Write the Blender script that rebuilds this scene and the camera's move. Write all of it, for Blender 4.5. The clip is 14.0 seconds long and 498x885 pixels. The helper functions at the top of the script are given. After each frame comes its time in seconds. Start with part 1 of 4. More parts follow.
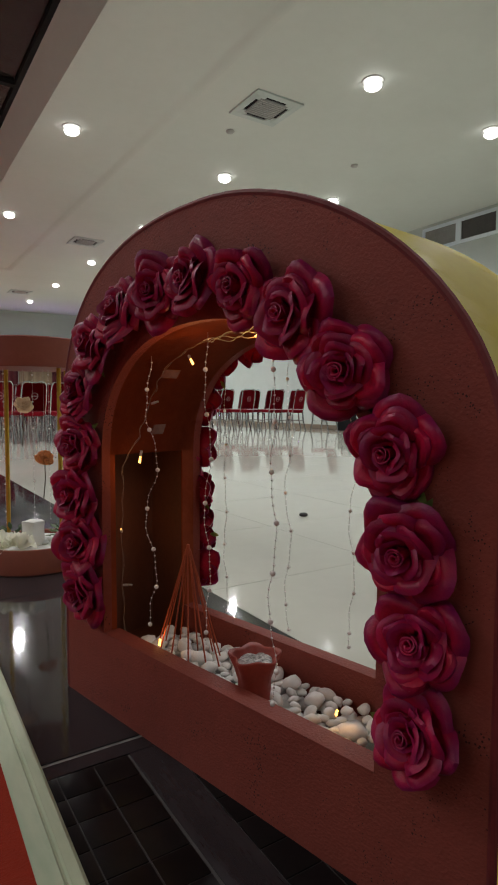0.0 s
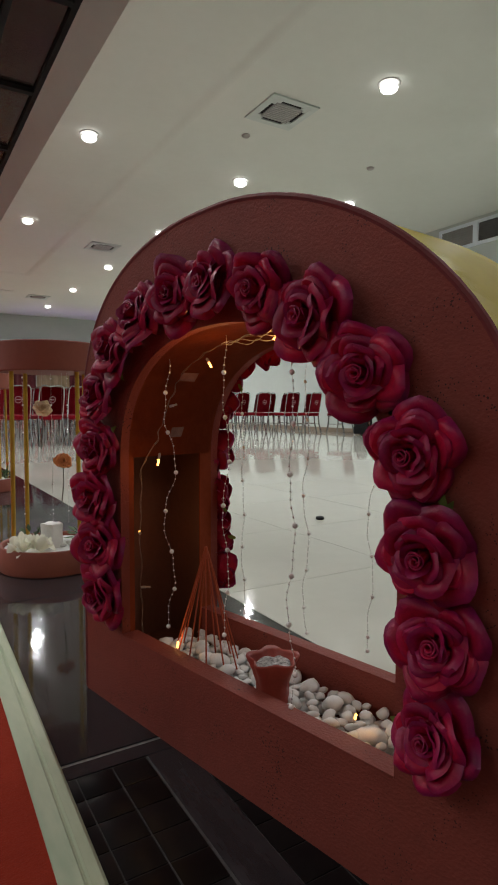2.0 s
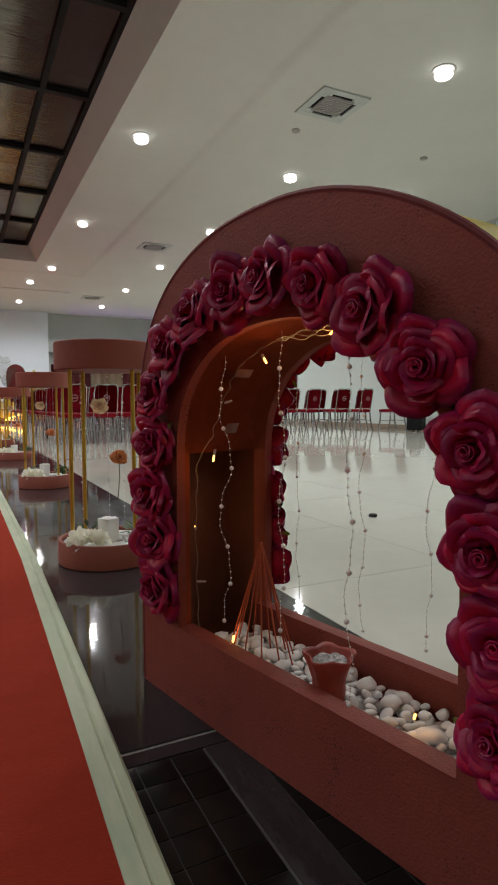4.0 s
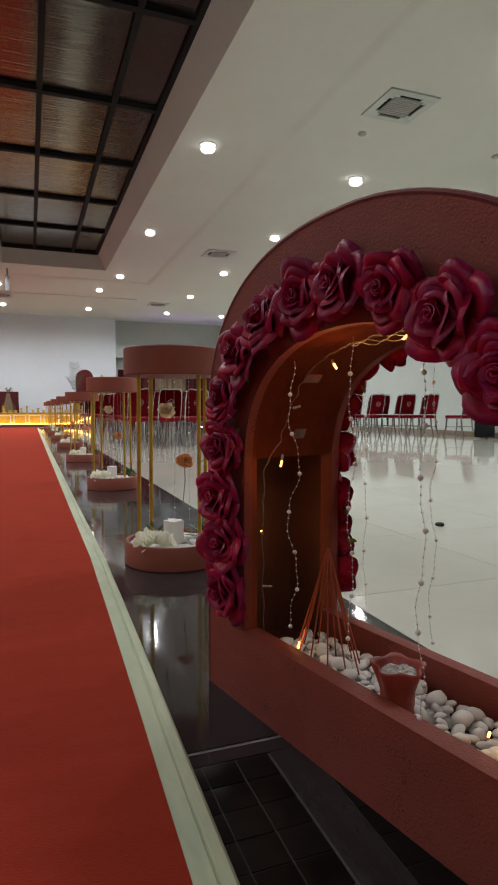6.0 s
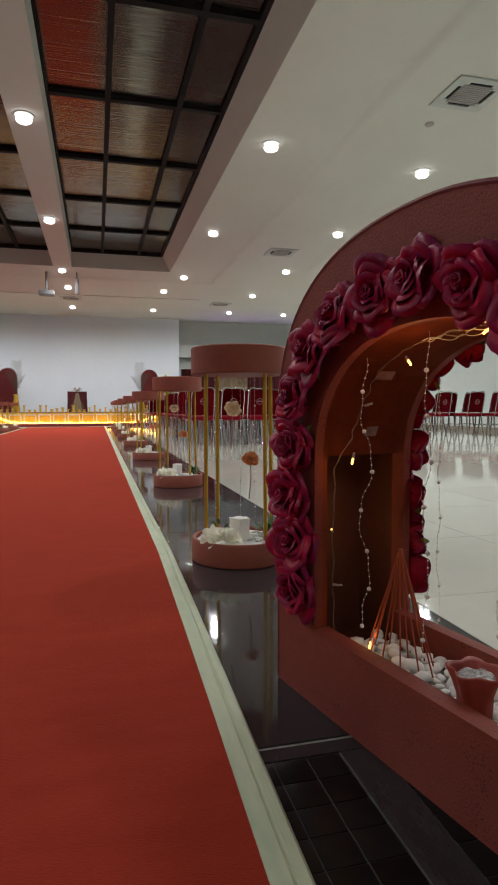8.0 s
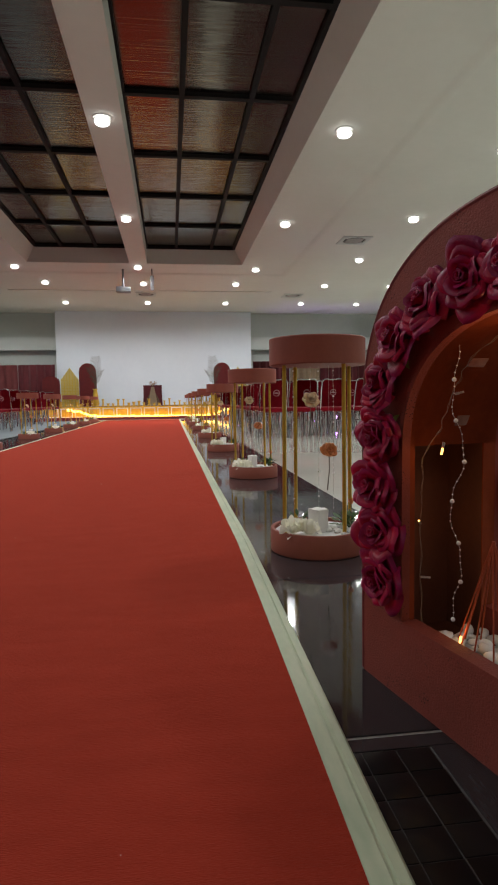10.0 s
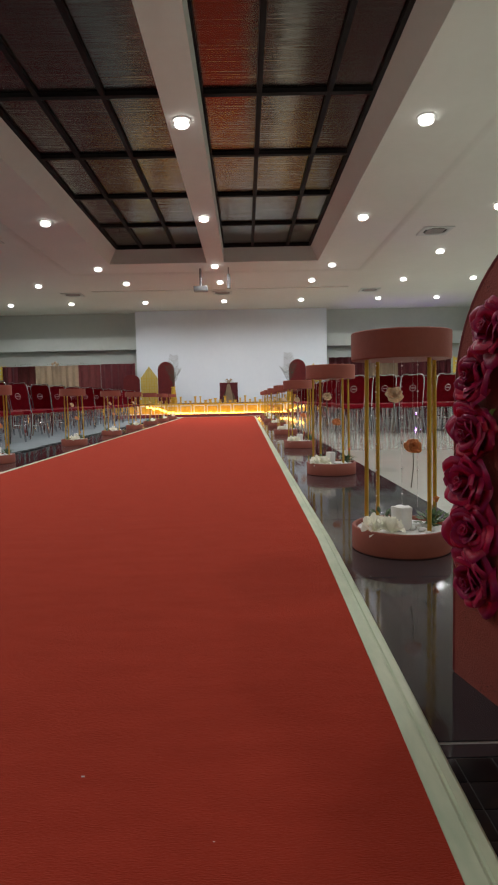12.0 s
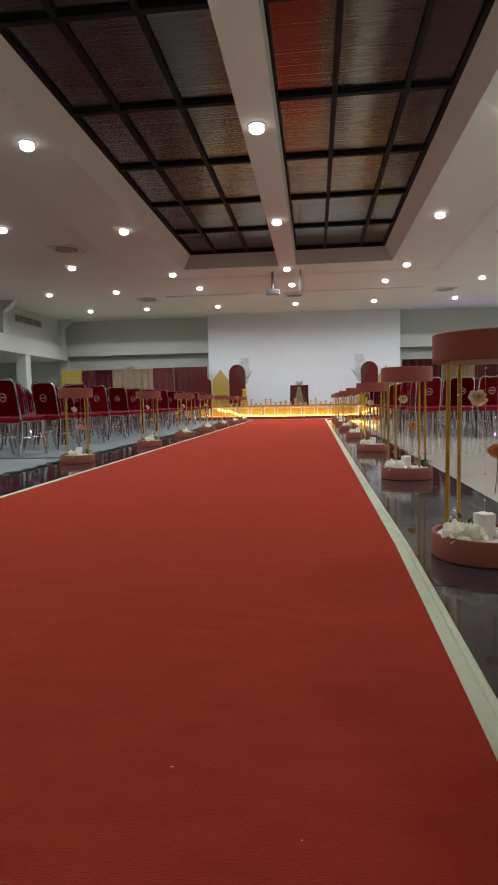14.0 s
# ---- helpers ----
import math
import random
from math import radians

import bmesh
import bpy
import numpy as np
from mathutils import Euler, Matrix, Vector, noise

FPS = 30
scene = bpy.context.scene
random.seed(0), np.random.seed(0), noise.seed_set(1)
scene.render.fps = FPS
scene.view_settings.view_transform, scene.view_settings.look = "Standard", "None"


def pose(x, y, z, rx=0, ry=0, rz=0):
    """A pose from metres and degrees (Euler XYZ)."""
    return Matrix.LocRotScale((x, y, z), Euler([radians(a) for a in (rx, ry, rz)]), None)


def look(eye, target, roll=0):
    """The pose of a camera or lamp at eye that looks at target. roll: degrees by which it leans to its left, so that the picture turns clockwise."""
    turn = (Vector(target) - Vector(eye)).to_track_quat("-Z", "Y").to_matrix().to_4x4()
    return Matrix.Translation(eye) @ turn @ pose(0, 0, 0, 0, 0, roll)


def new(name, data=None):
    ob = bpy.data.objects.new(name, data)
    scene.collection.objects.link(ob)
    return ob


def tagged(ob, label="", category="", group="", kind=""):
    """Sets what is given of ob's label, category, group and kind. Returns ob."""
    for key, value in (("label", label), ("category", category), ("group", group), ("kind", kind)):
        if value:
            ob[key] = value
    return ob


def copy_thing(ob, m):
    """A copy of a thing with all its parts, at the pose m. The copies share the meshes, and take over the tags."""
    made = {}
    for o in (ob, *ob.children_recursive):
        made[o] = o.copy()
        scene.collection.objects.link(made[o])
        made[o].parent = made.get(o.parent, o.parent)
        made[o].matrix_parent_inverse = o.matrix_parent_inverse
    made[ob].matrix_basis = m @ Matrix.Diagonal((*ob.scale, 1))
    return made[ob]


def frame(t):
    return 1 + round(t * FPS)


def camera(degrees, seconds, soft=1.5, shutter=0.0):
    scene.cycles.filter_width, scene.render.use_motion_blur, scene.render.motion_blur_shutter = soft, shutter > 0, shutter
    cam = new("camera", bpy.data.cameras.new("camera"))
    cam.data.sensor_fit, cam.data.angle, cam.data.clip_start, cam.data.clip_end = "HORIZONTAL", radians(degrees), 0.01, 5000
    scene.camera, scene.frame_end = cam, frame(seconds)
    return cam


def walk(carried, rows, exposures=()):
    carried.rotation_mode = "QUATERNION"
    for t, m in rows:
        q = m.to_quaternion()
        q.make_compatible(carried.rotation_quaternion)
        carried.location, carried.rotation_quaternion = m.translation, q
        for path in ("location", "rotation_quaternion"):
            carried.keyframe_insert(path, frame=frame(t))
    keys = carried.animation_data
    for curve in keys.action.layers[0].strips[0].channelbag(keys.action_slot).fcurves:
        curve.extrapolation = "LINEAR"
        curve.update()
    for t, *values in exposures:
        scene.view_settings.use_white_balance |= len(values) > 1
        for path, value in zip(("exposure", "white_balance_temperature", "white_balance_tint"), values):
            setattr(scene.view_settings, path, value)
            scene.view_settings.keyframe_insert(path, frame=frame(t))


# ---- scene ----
cam = camera(45.7, 14.0, soft=2.0)
EXPOSURE = 0.0
PATH = [
    (0, (-0.034, 0.018, 0.654), (1.04, 1.7, 0.522), 0.2),
    (0.5, (-0.037, 0.017, 0.654), (1.037, 1.7, 0.528), 0.3),
    (1, (-0.039, 0.017, 0.654), (1.027, 1.705, 0.532), 0.3),
    (1.5, (-0.039, 0.018, 0.654), (1.012, 1.716, 0.533), 0.2),
    (2, (-0.039, 0.019, 0.653), (0.991, 1.729, 0.532), 0.1),
    (4.5, (-0.052, 0.025, 0.651), (0.78, 1.839, 0.52), -0.3),
    (5, (-0.055, 0.026, 0.653), (0.725, 1.863, 0.526), -0.2),
    (5.5, (-0.057, 0.026, 0.652), (0.676, 1.882, 0.534), -0.1),
    (6, (-0.063, 0.027, 0.652), (0.631, 1.899, 0.538), 0.0),
    (6.5, (-0.067, 0.026, 0.652), (0.586, 1.913, 0.539), -0.0),
    (7, (-0.075, 0.025, 0.652), (0.533, 1.927, 0.537), 0.0),
    (7.5, (-0.081, 0.022, 0.653), (0.474, 1.941, 0.537), -0.1),
    (8, (-0.083, 0.03, 0.65), (0.414, 1.963, 0.532), -0.2),
    (10.5, (-0.12, 0.029, 0.646), (0.078, 2.014, 0.499), -1.0),
    (11, (-0.124, 0.032, 0.644), (0.011, 2.022, 0.495), -1.1),
    (11.5, (-0.131, 0.038, 0.642), (-0.057, 2.031, 0.492), -1.1),
    (12, (-0.14, 0.033, 0.643), (-0.131, 2.027, 0.494), -1.2),
    (12.5, (-0.149, 0.033, 0.642), (-0.203, 2.027, 0.496), -1.1),
    (13, (-0.156, 0.026, 0.641), (-0.271, 2.017, 0.499), -1.2),
    (13.5, (-0.166, 0.015, 0.641), (-0.337, 2.003, 0.503), -1.2),
    (14, (-0.172, 0.018, 0.645), (-0.396, 2.001, 0.509), -1.1),
]
walk(cam, [(t, look(eye, target, roll)) for t, eye, target, roll in PATH], [(0.0, EXPOSURE), (14.0, EXPOSURE)])

# ---- light ----
world = bpy.data.worlds.new("world")
scene.world = world
world.use_nodes = True
world.node_tree.nodes["Background"].inputs[0].default_value = (0.02, 0.025, 0.04, 1)
world.node_tree.nodes["Background"].inputs[1].default_value = 0.3
LAMP_WATTS = 136.0
CEIL = 4.4
GLASS = 4.85


# ---- helpers of this scene ----
def mat(name, a, b=None, rough=0.5, metal=0.0, scale=8.0, bump=0.0, bump_scale=60.0, coat=0.0, stretch=(1, 1, 1), vary=0.0, spec=0.5, rough_var=0.0, detail=6.0, subsurface=0.0, sheen=0.0):
    """Two colours mixed by noise at two scales, with bump and per-object value change."""
    m = bpy.data.materials.new(name)
    m.use_nodes = True
    nt = m.node_tree
    n, l = nt.nodes, nt.links
    p = n["Principled BSDF"]
    b = b or tuple(c * 0.8 for c in a)
    tc = n.new("ShaderNodeTexCoord")
    mp = n.new("ShaderNodeMapping")
    mp.inputs["Scale"].default_value = stretch
    l.new(tc.outputs["Object"], mp.inputs["Vector"])
    n1 = n.new("ShaderNodeTexNoise")
    n1.inputs["Scale"].default_value, n1.inputs["Detail"].default_value = scale, detail
    l.new(mp.outputs[0], n1.inputs["Vector"])
    n2 = n.new("ShaderNodeTexNoise")
    n2.inputs["Scale"].default_value, n2.inputs["Detail"].default_value = scale * 9, 3
    l.new(mp.outputs[0], n2.inputs["Vector"])
    add = n.new("ShaderNodeMath")
    add.operation = "MULTIPLY_ADD"
    l.new(n2.outputs[0], add.inputs[0])
    add.inputs[1].default_value = 0.5
    l.new(n1.outputs[0], add.inputs[2])
    ramp = n.new("ShaderNodeValToRGB")
    ramp.color_ramp.elements[0].position, ramp.color_ramp.elements[1].position = 0.5, 1.0
    ramp.color_ramp.elements[0].color, ramp.color_ramp.elements[1].color = (*a, 1), (*b, 1)
    l.new(add.outputs[0], ramp.inputs[0])
    out = ramp.outputs[0]
    if vary:
        oi = n.new("ShaderNodeObjectInfo")
        mr = n.new("ShaderNodeMapRange")
        mr.inputs["To Min"].default_value, mr.inputs["To Max"].default_value = 1 - vary, 1 + vary
        l.new(oi.outputs["Random"], mr.inputs[0])
        hs = n.new("ShaderNodeHueSaturation")
        l.new(mr.outputs[0], hs.inputs["Value"])
        l.new(out, hs.inputs["Color"])
        out = hs.outputs[0]
    l.new(out, p.inputs["Base Color"])
    p.inputs["Roughness"].default_value, p.inputs["Metallic"].default_value = rough, metal
    p.inputs["Specular IOR Level"].default_value = spec
    if rough_var:
        mr = n.new("ShaderNodeMapRange")
        mr.inputs["From Min"].default_value, mr.inputs["From Max"].default_value = 0.3, 0.7
        mr.inputs["To Min"].default_value, mr.inputs["To Max"].default_value = max(0, rough - rough_var), rough + rough_var
        l.new(n1.outputs[0], mr.inputs[0])
        l.new(mr.outputs[0], p.inputs["Roughness"])
    if coat:
        p.inputs["Coat Weight"].default_value, p.inputs["Coat Roughness"].default_value = coat, 0.08
    if subsurface:
        p.inputs["Subsurface Weight"].default_value = subsurface
        p.inputs["Subsurface Radius"].default_value = (0.01, 0.004, 0.004)
    if sheen:
        p.inputs["Sheen Weight"].default_value = sheen
    if bump:
        nb = n.new("ShaderNodeTexNoise")
        nb.inputs["Scale"].default_value, nb.inputs["Detail"].default_value = bump_scale, 5
        l.new(mp.outputs[0], nb.inputs["Vector"])
        bp = n.new("ShaderNodeBump")
        bp.inputs["Strength"].default_value, bp.inputs["Distance"].default_value = bump, 0.004
        l.new(nb.outputs[0], bp.inputs["Height"])
        l.new(bp.outputs[0], p.inputs["Normal"])
    return m


def glow(name, colour, strength):
    m = bpy.data.materials.new(name)
    m.use_nodes = True
    p = m.node_tree.nodes["Principled BSDF"]
    p.inputs["Base Color"].default_value = (*colour, 1)
    p.inputs["Emission Color"].default_value = (*colour, 1)
    p.inputs["Emission Strength"].default_value = strength
    return m


def mesh_of(name, bm, material, smooth=False):
    me = bpy.data.meshes.new(name)
    bm.to_mesh(me)
    bm.free()
    if material:
        me.materials.append(material)
    me.polygons.foreach_set("use_smooth", [True] * len(me.polygons))
    if not smooth:
        me.set_sharp_from_angle(angle=radians(38))
    return me


def part(name, bm, material, parent=None, label="", m=None, smooth=False):
    """One mesh object, from a bmesh or a ready mesh, under a thing or a part."""
    me = bm if isinstance(bm, bpy.types.Mesh) else mesh_of(name, bm, material, smooth)
    ob = new(name, me)
    if parent:
        ob.parent = parent
    if m is not None:
        ob.matrix_basis = m
    return tagged(ob, label) if label else ob


def thing(name, m, label, category, group=""):
    ob = new(name)
    ob.empty_display_size = 0.05
    ob.matrix_basis = m
    return tagged(ob, label, category, group)


def structure(name, bm, material, label="", category=""):
    return tagged(part(name, bm, material), label, category, kind="structure")


def boxes(*specs, bevel=0.0, bm=None):
    """Boxes from (x0, y0, z0, x1, y1, z1)."""
    bm = bm or bmesh.new()
    for x0, y0, z0, x1, y1, z1 in specs:
        c = Matrix.LocRotScale(((x0 + x1) / 2, (y0 + y1) / 2, (z0 + z1) / 2), None, (x1 - x0, y1 - y0, z1 - z0))
        made = bmesh.ops.create_cube(bm, size=1, matrix=c)
        if bevel:
            edges = {e for v in made["verts"] for e in v.link_edges}
            bmesh.ops.bevel(bm, geom=list(edges), offset=bevel, segments=2, affect="EDGES", profile=0.7)
    return bm


def tube(points, r, n=8, bm=None, closed=False, r1=None):
    """A round tube along points."""
    bm = bm or bmesh.new()
    pts = [Vector(p) for p in points]
    rings = []
    side = None
    for i, p in enumerate(pts):
        a = pts[(i - 1) % len(pts)] if closed or i else p
        b = pts[(i + 1) % len(pts)] if closed or i < len(pts) - 1 else p
        t = (b - a).normalized()
        if side is None:
            side = t.orthogonal().normalized()
        side = (side - t * side.dot(t)).normalized()
        up = t.cross(side)
        rr = r if r1 is None else r + (r1 - r) * i / (len(pts) - 1)
        rings.append([bm.verts.new(p + (side * math.cos(k * math.tau / n) + up * math.sin(k * math.tau / n)) * rr) for k in range(n)])
    for a, b in zip(rings, rings[1:] + (rings[:1] if closed else [])):
        for k in range(n):
            bm.faces.new((a[k], a[(k + 1) % n], b[(k + 1) % n], b[k]))
    if not closed:
        bm.faces.new(rings[0][::-1])
        bm.faces.new(rings[-1])
    return bm


def lathe(profile, n=32, bm=None, wave=None, caps=True):
    """Turns (r, z) pairs round z; wave(angle, k) may scale the radius."""
    bm = bm or bmesh.new()
    rings = []
    for k, (r, z) in enumerate(profile):
        rings.append([bm.verts.new((r * (wave(a, k) if wave else 1) * math.cos(a), r * (wave(a, k) if wave else 1) * math.sin(a), z)) for a in (i * math.tau / n for i in range(n))])
    for a, b in zip(rings, rings[1:]):
        for k in range(n):
            bm.faces.new((a[k], a[(k + 1) % n], b[(k + 1) % n], b[k]))
    if caps:
        bm.faces.new(rings[0][::-1])
        bm.faces.new(rings[-1])
    return bm


def drum(r, z0, z1, bevel=0.004, n=48):
    return lathe([(r - bevel, z0), (r, z0 + bevel), (r, z1 - bevel), (r - bevel, z1)], n)


def ball(r, centre=(0, 0, 0), seg=10, rings=7, bm=None):
    bm = bm or bmesh.new()
    bmesh.ops.create_uvsphere(bm, u_segments=seg, v_segments=rings, radius=r, matrix=Matrix.Translation(centre))
    return bm


def loft(lines, bm=None, closed=False, thick=0.0):
    """A sheet through rows of points."""
    bm = bm or bmesh.new()
    vs = [[bm.verts.new(p) for p in line] for line in lines]
    for a, b in zip(vs, vs[1:]):
        for k in range(len(a) - (0 if closed else 1)):
            j = (k + 1) % len(a)
            bm.faces.new((a[k], a[j], b[j], b[k]))
    if thick:
        bmesh.ops.solidify(bm, geom=bm.faces[:], thickness=thick)
    bmesh.ops.recalc_face_normals(bm, faces=bm.faces[:])
    return bm


# ---- materials ----
M_carpet = mat("red_carpet", (0.345, 0.038, 0.020), (0.300, 0.031, 0.016), rough=1.0, scale=11, stretch=(0.45, 1.6, 1), bump=0.9, bump_scale=260, spec=0.02, sheen=0.09)
M_carpet.node_tree.nodes["Principled BSDF"].inputs["Sheen Tint"].default_value = (1.0, 0.50, 0.40, 1)
M_trim = mat("cream_trim", (0.57, 0.60, 0.43), (0.33, 0.42, 0.28), rough=0.45, scale=5, stretch=(1, 0.25, 1), bump=0.15)
M_granite = mat("dark_granite", (0.017, 0.0165, 0.019), (0.034, 0.032, 0.035), rough=0.075, scale=5, stretch=(5, 0.8, 1), spec=0.55, rough_var=0.05, bump=0.03, bump_scale=9)
M_mosaic = mat("black_mosaic", (0.004, 0.004, 0.0045), (0.009, 0.008, 0.008), rough=0.30, scale=12, vary=0.4, spec=0.16)
M_grout = mat("dark_grout", (0.075, 0.072, 0.072), (0.045, 0.044, 0.044), rough=0.8, scale=40)
M_joint = mat("pale_joint", (0.30, 0.29, 0.27), (0.22, 0.21, 0.2), rough=0.6, scale=30)
M_tile = mat("cream_porcelain", (0.58, 0.585, 0.51), (0.53, 0.535, 0.46), rough=0.06, scale=1.2, vary=0.02, spec=0.55, rough_var=0.03)
M_tilejoint = mat("tile_joint", (0.53, 0.52, 0.455), rough=0.7, scale=30)
M_greyfelt = mat("grey_felt", (0.17, 0.20, 0.21), (0.21, 0.24, 0.25), rough=0.95, scale=3, bump=0.4, bump_scale=200, spec=0.1)
M_ceil = mat("ceiling_paint", (0.61, 0.63, 0.575), (0.575, 0.595, 0.54), rough=0.75, scale=0.8)
M_wallwhite = mat("white_wall", (0.70, 0.77, 0.82), (0.66, 0.73, 0.79), rough=0.7, scale=0.6)
M_wallgrey = mat("sage_wall", (0.46, 0.50, 0.46), (0.42, 0.46, 0.43), rough=0.7, scale=0.7)
M_band = mat("pale_wall_band", (0.50, 0.55, 0.52), (0.46, 0.51, 0.48), rough=0.7, scale=0.7)
M_black = mat("black_metal", (0.006, 0.006, 0.007), (0.012, 0.012, 0.012), rough=0.65, scale=12, spec=0.15)
M_vent = mat("vent_plastic", (0.42, 0.41, 0.38), (0.36, 0.35, 0.33), rough=0.5, scale=6)
M_ventdark = mat("vent_dark", (0.10, 0.10, 0.10), rough=0.7)
M_lampglow = glow("lamp_glow", (1.0, 0.98, 0.97), 3.5)
M_maroon = mat("maroon_paint", (0.265, 0.059, 0.042), (0.205, 0.045, 0.032), rough=0.62, scale=5, bump=0.40, bump_scale=210, spec=0.25)
M_brown = mat("brown_paint", (0.26, 0.055, 0.020), (0.20, 0.040, 0.015), spec=0.12, rough=0.8, scale=7, bump=0.3, bump_scale=90)
M_nichedark = mat("dark_brown_board", (0.12, 0.042, 0.022), (0.085, 0.03, 0.017), rough=0.7, scale=9, bump=0.2)
M_yellow = mat("yellow_sheet", (0.90, 0.77, 0.10), (0.84, 0.68, 0.07), rough=0.5, scale=4, bump=0.15, bump_scale=12)
M_terra = mat("terracotta_paint", (0.265, 0.063, 0.036), (0.225, 0.050, 0.028), rough=0.6, scale=5, bump=0.12, bump_scale=90)
M_gold = mat("gold_metal", (0.60, 0.39, 0.05), (0.48, 0.30, 0.04), rough=0.38, metal=0.6, scale=14)
M_chrome = mat("chrome", (0.58, 0.58, 0.60), (0.48, 0.48, 0.50), rough=0.13, metal=1.0, scale=10)
M_seat = mat("red_upholstery", (0.19, 0.007, 0.014), (0.14, 0.005, 0.010), rough=0.5, scale=12, bump=0.25, bump_scale=300, spec=0.03)
M_emblem = mat("silver_print", (0.46, 0.27, 0.28), (0.36, 0.20, 0.21), rough=0.5, scale=30)
M_pebble = mat("white_pebble", (0.74, 0.74, 0.71), (0.60, 0.60, 0.57), rough=0.5, scale=18, vary=0.14, bump=0.1)
M_pearl = mat("pearl", (0.93, 0.90, 0.87), (0.86, 0.82, 0.79), rough=0.12, scale=10, coat=0.6)
M_wire = mat("clear_wire", (0.55, 0.52, 0.48), rough=0.3)
M_stick = mat("orange_stick", (0.42, 0.075, 0.02), (0.33, 0.055, 0.016), rough=0.6, scale=30)
M_pot = mat("red_glaze", (0.33, 0.050, 0.033), (0.24, 0.034, 0.024), rough=0.5, scale=18, bump=0.3, bump_scale=60)
M_ash = mat("grey_foil", (0.0, 0.0, 0.0), (0.75, 0.75, 0.72), rough=0.4, scale=120, bump=0.9, bump_scale=220)
M_leaf = mat("green_leaf", (0.045, 0.095, 0.028), (0.07, 0.12, 0.035), rough=0.5, scale=20, vary=0.2)
M_palm = mat("palm_leaf", (0.035, 0.042, 0.024), (0.06, 0.058, 0.034), rough=0.6, scale=10)
M_limeleaf = mat("lime_leaf", (0.22, 0.27, 0.05), (0.16, 0.21, 0.04), rough=0.5, scale=20)
M_white = mat("white_petal", (0.96, 0.95, 0.86), (0.93, 0.92, 0.81), rough=0.6, scale=20)
M_paper = mat("white_paper", (0.78, 0.77, 0.74), (0.70, 0.69, 0.66), rough=0.7, scale=20, bump=0.4, bump_scale=50)
M_peach = mat("peach_petal", (0.96, 0.85, 0.64), (0.92, 0.76, 0.52), rough=0.6, scale=20)
M_orange = mat("orange_petal", (0.66, 0.24, 0.08), (0.54, 0.18, 0.06), rough=0.6, scale=20)
M_stem = mat("dry_stem", (0.14, 0.12, 0.09), rough=0.7, scale=20)
M_tape = mat("clear_tape", (0.20, 0.085, 0.06), (0.13, 0.045, 0.03), rough=0.6, scale=60)
M_curtain = mat("maroon_curtain", (0.14, 0.010, 0.016), (0.10, 0.006, 0.012), rough=0.7, scale=6, sheen=0.2)
M_rose_curtain = mat("dusty_rose_curtain", (0.17, 0.030, 0.030), (0.13, 0.022, 0.022), rough=0.7, scale=6)
M_cream_curtain = mat("cream_curtain", (0.38, 0.28, 0.18), (0.31, 0.23, 0.15), rough=0.7, scale=6)
M_lattice = mat("yellow_lattice", (0.62, 0.47, 0.08), (0.52, 0.38, 0.06), rough=0.5, scale=9)
M_redvelvet = mat("red_board", (0.17, 0.012, 0.012), (0.13, 0.008, 0.01), rough=0.7, scale=5)
M_fascia = mat("yellow_gold_foil", (0.78, 0.50, 0.07), (0.55, 0.32, 0.03), rough=0.35, metal=0.35, scale=9, bump=0.3, bump_scale=30)
M_led = glow("warm_led_strip", (1.0, 0.60, 0.10), 5)
M_fairy = glow("warm_led", (1.0, 0.48, 0.10), 5)
M_wood = mat("brown_throne", (0.16, 0.10, 0.06), (0.11, 0.07, 0.04), rough=0.6, scale=9)
M_baseboard = mat("brown_baseboard", (0.22, 0.17, 0.12), (0.18, 0.14, 0.10), rough=0.4, scale=4)
M_lightwire = mat("light_wire", (0.30, 0.23, 0.17), (0.20, 0.15, 0.11), rough=0.25)
M_rim = mat("crimson_edge", (0.19, 0.022, 0.024), (0.13, 0.014, 0.016), rough=0.6, scale=20, bump=0.3)
M_ventcore = mat("vent_core", (0.27, 0.27, 0.26), (0.22, 0.22, 0.21), rough=0.6, scale=6)
M_gable = mat("pale_yellow_board", (0.60, 0.50, 0.20), (0.54, 0.44, 0.16), rough=0.6, scale=6)
M_steel = mat("dull_steel", (0.16, 0.16, 0.16), (0.11, 0.11, 0.11), rough=0.4, metal=0.6)
M_rubber = mat("black_rubber", (0.012, 0.012, 0.012), rough=0.7)


def add_pits(m, scale, size):
    """Small dark pits and knocks in a painted face, in uneven groups."""
    n, l = m.node_tree.nodes, m.node_tree.links
    p = n["Principled BSDF"]
    base = p.inputs["Base Color"].links[0].from_socket
    tc = n.new("ShaderNodeTexCoord")
    vo = n.new("ShaderNodeTexVoronoi")
    vo.inputs["Scale"].default_value = scale
    l.new(tc.outputs["Object"], vo.inputs["Vector"])
    ns = n.new("ShaderNodeTexNoise")
    ns.inputs["Scale"].default_value = 14
    l.new(tc.outputs["Object"], ns.inputs["Vector"])
    lim = n.new("ShaderNodeMapRange")
    lim.inputs["From Min"].default_value, lim.inputs["From Max"].default_value = 0.42, 0.66
    lim.inputs["To Min"].default_value, lim.inputs["To Max"].default_value = 0.0, size
    l.new(ns.outputs[0], lim.inputs[0])
    less = n.new("ShaderNodeMath")
    less.operation = "LESS_THAN"
    l.new(vo.outputs["Distance"], less.inputs[0])
    l.new(lim.outputs[0], less.inputs[1])
    mix = n.new("ShaderNodeMixRGB")
    l.new(less.outputs[0], mix.inputs[0])
    l.new(base, mix.inputs[1])
    mix.inputs[2].default_value = (0.055, 0.016, 0.012, 1)
    l.new(mix.outputs[0], p.inputs["Base Color"])


add_pits(M_maroon, 190, 0.27)


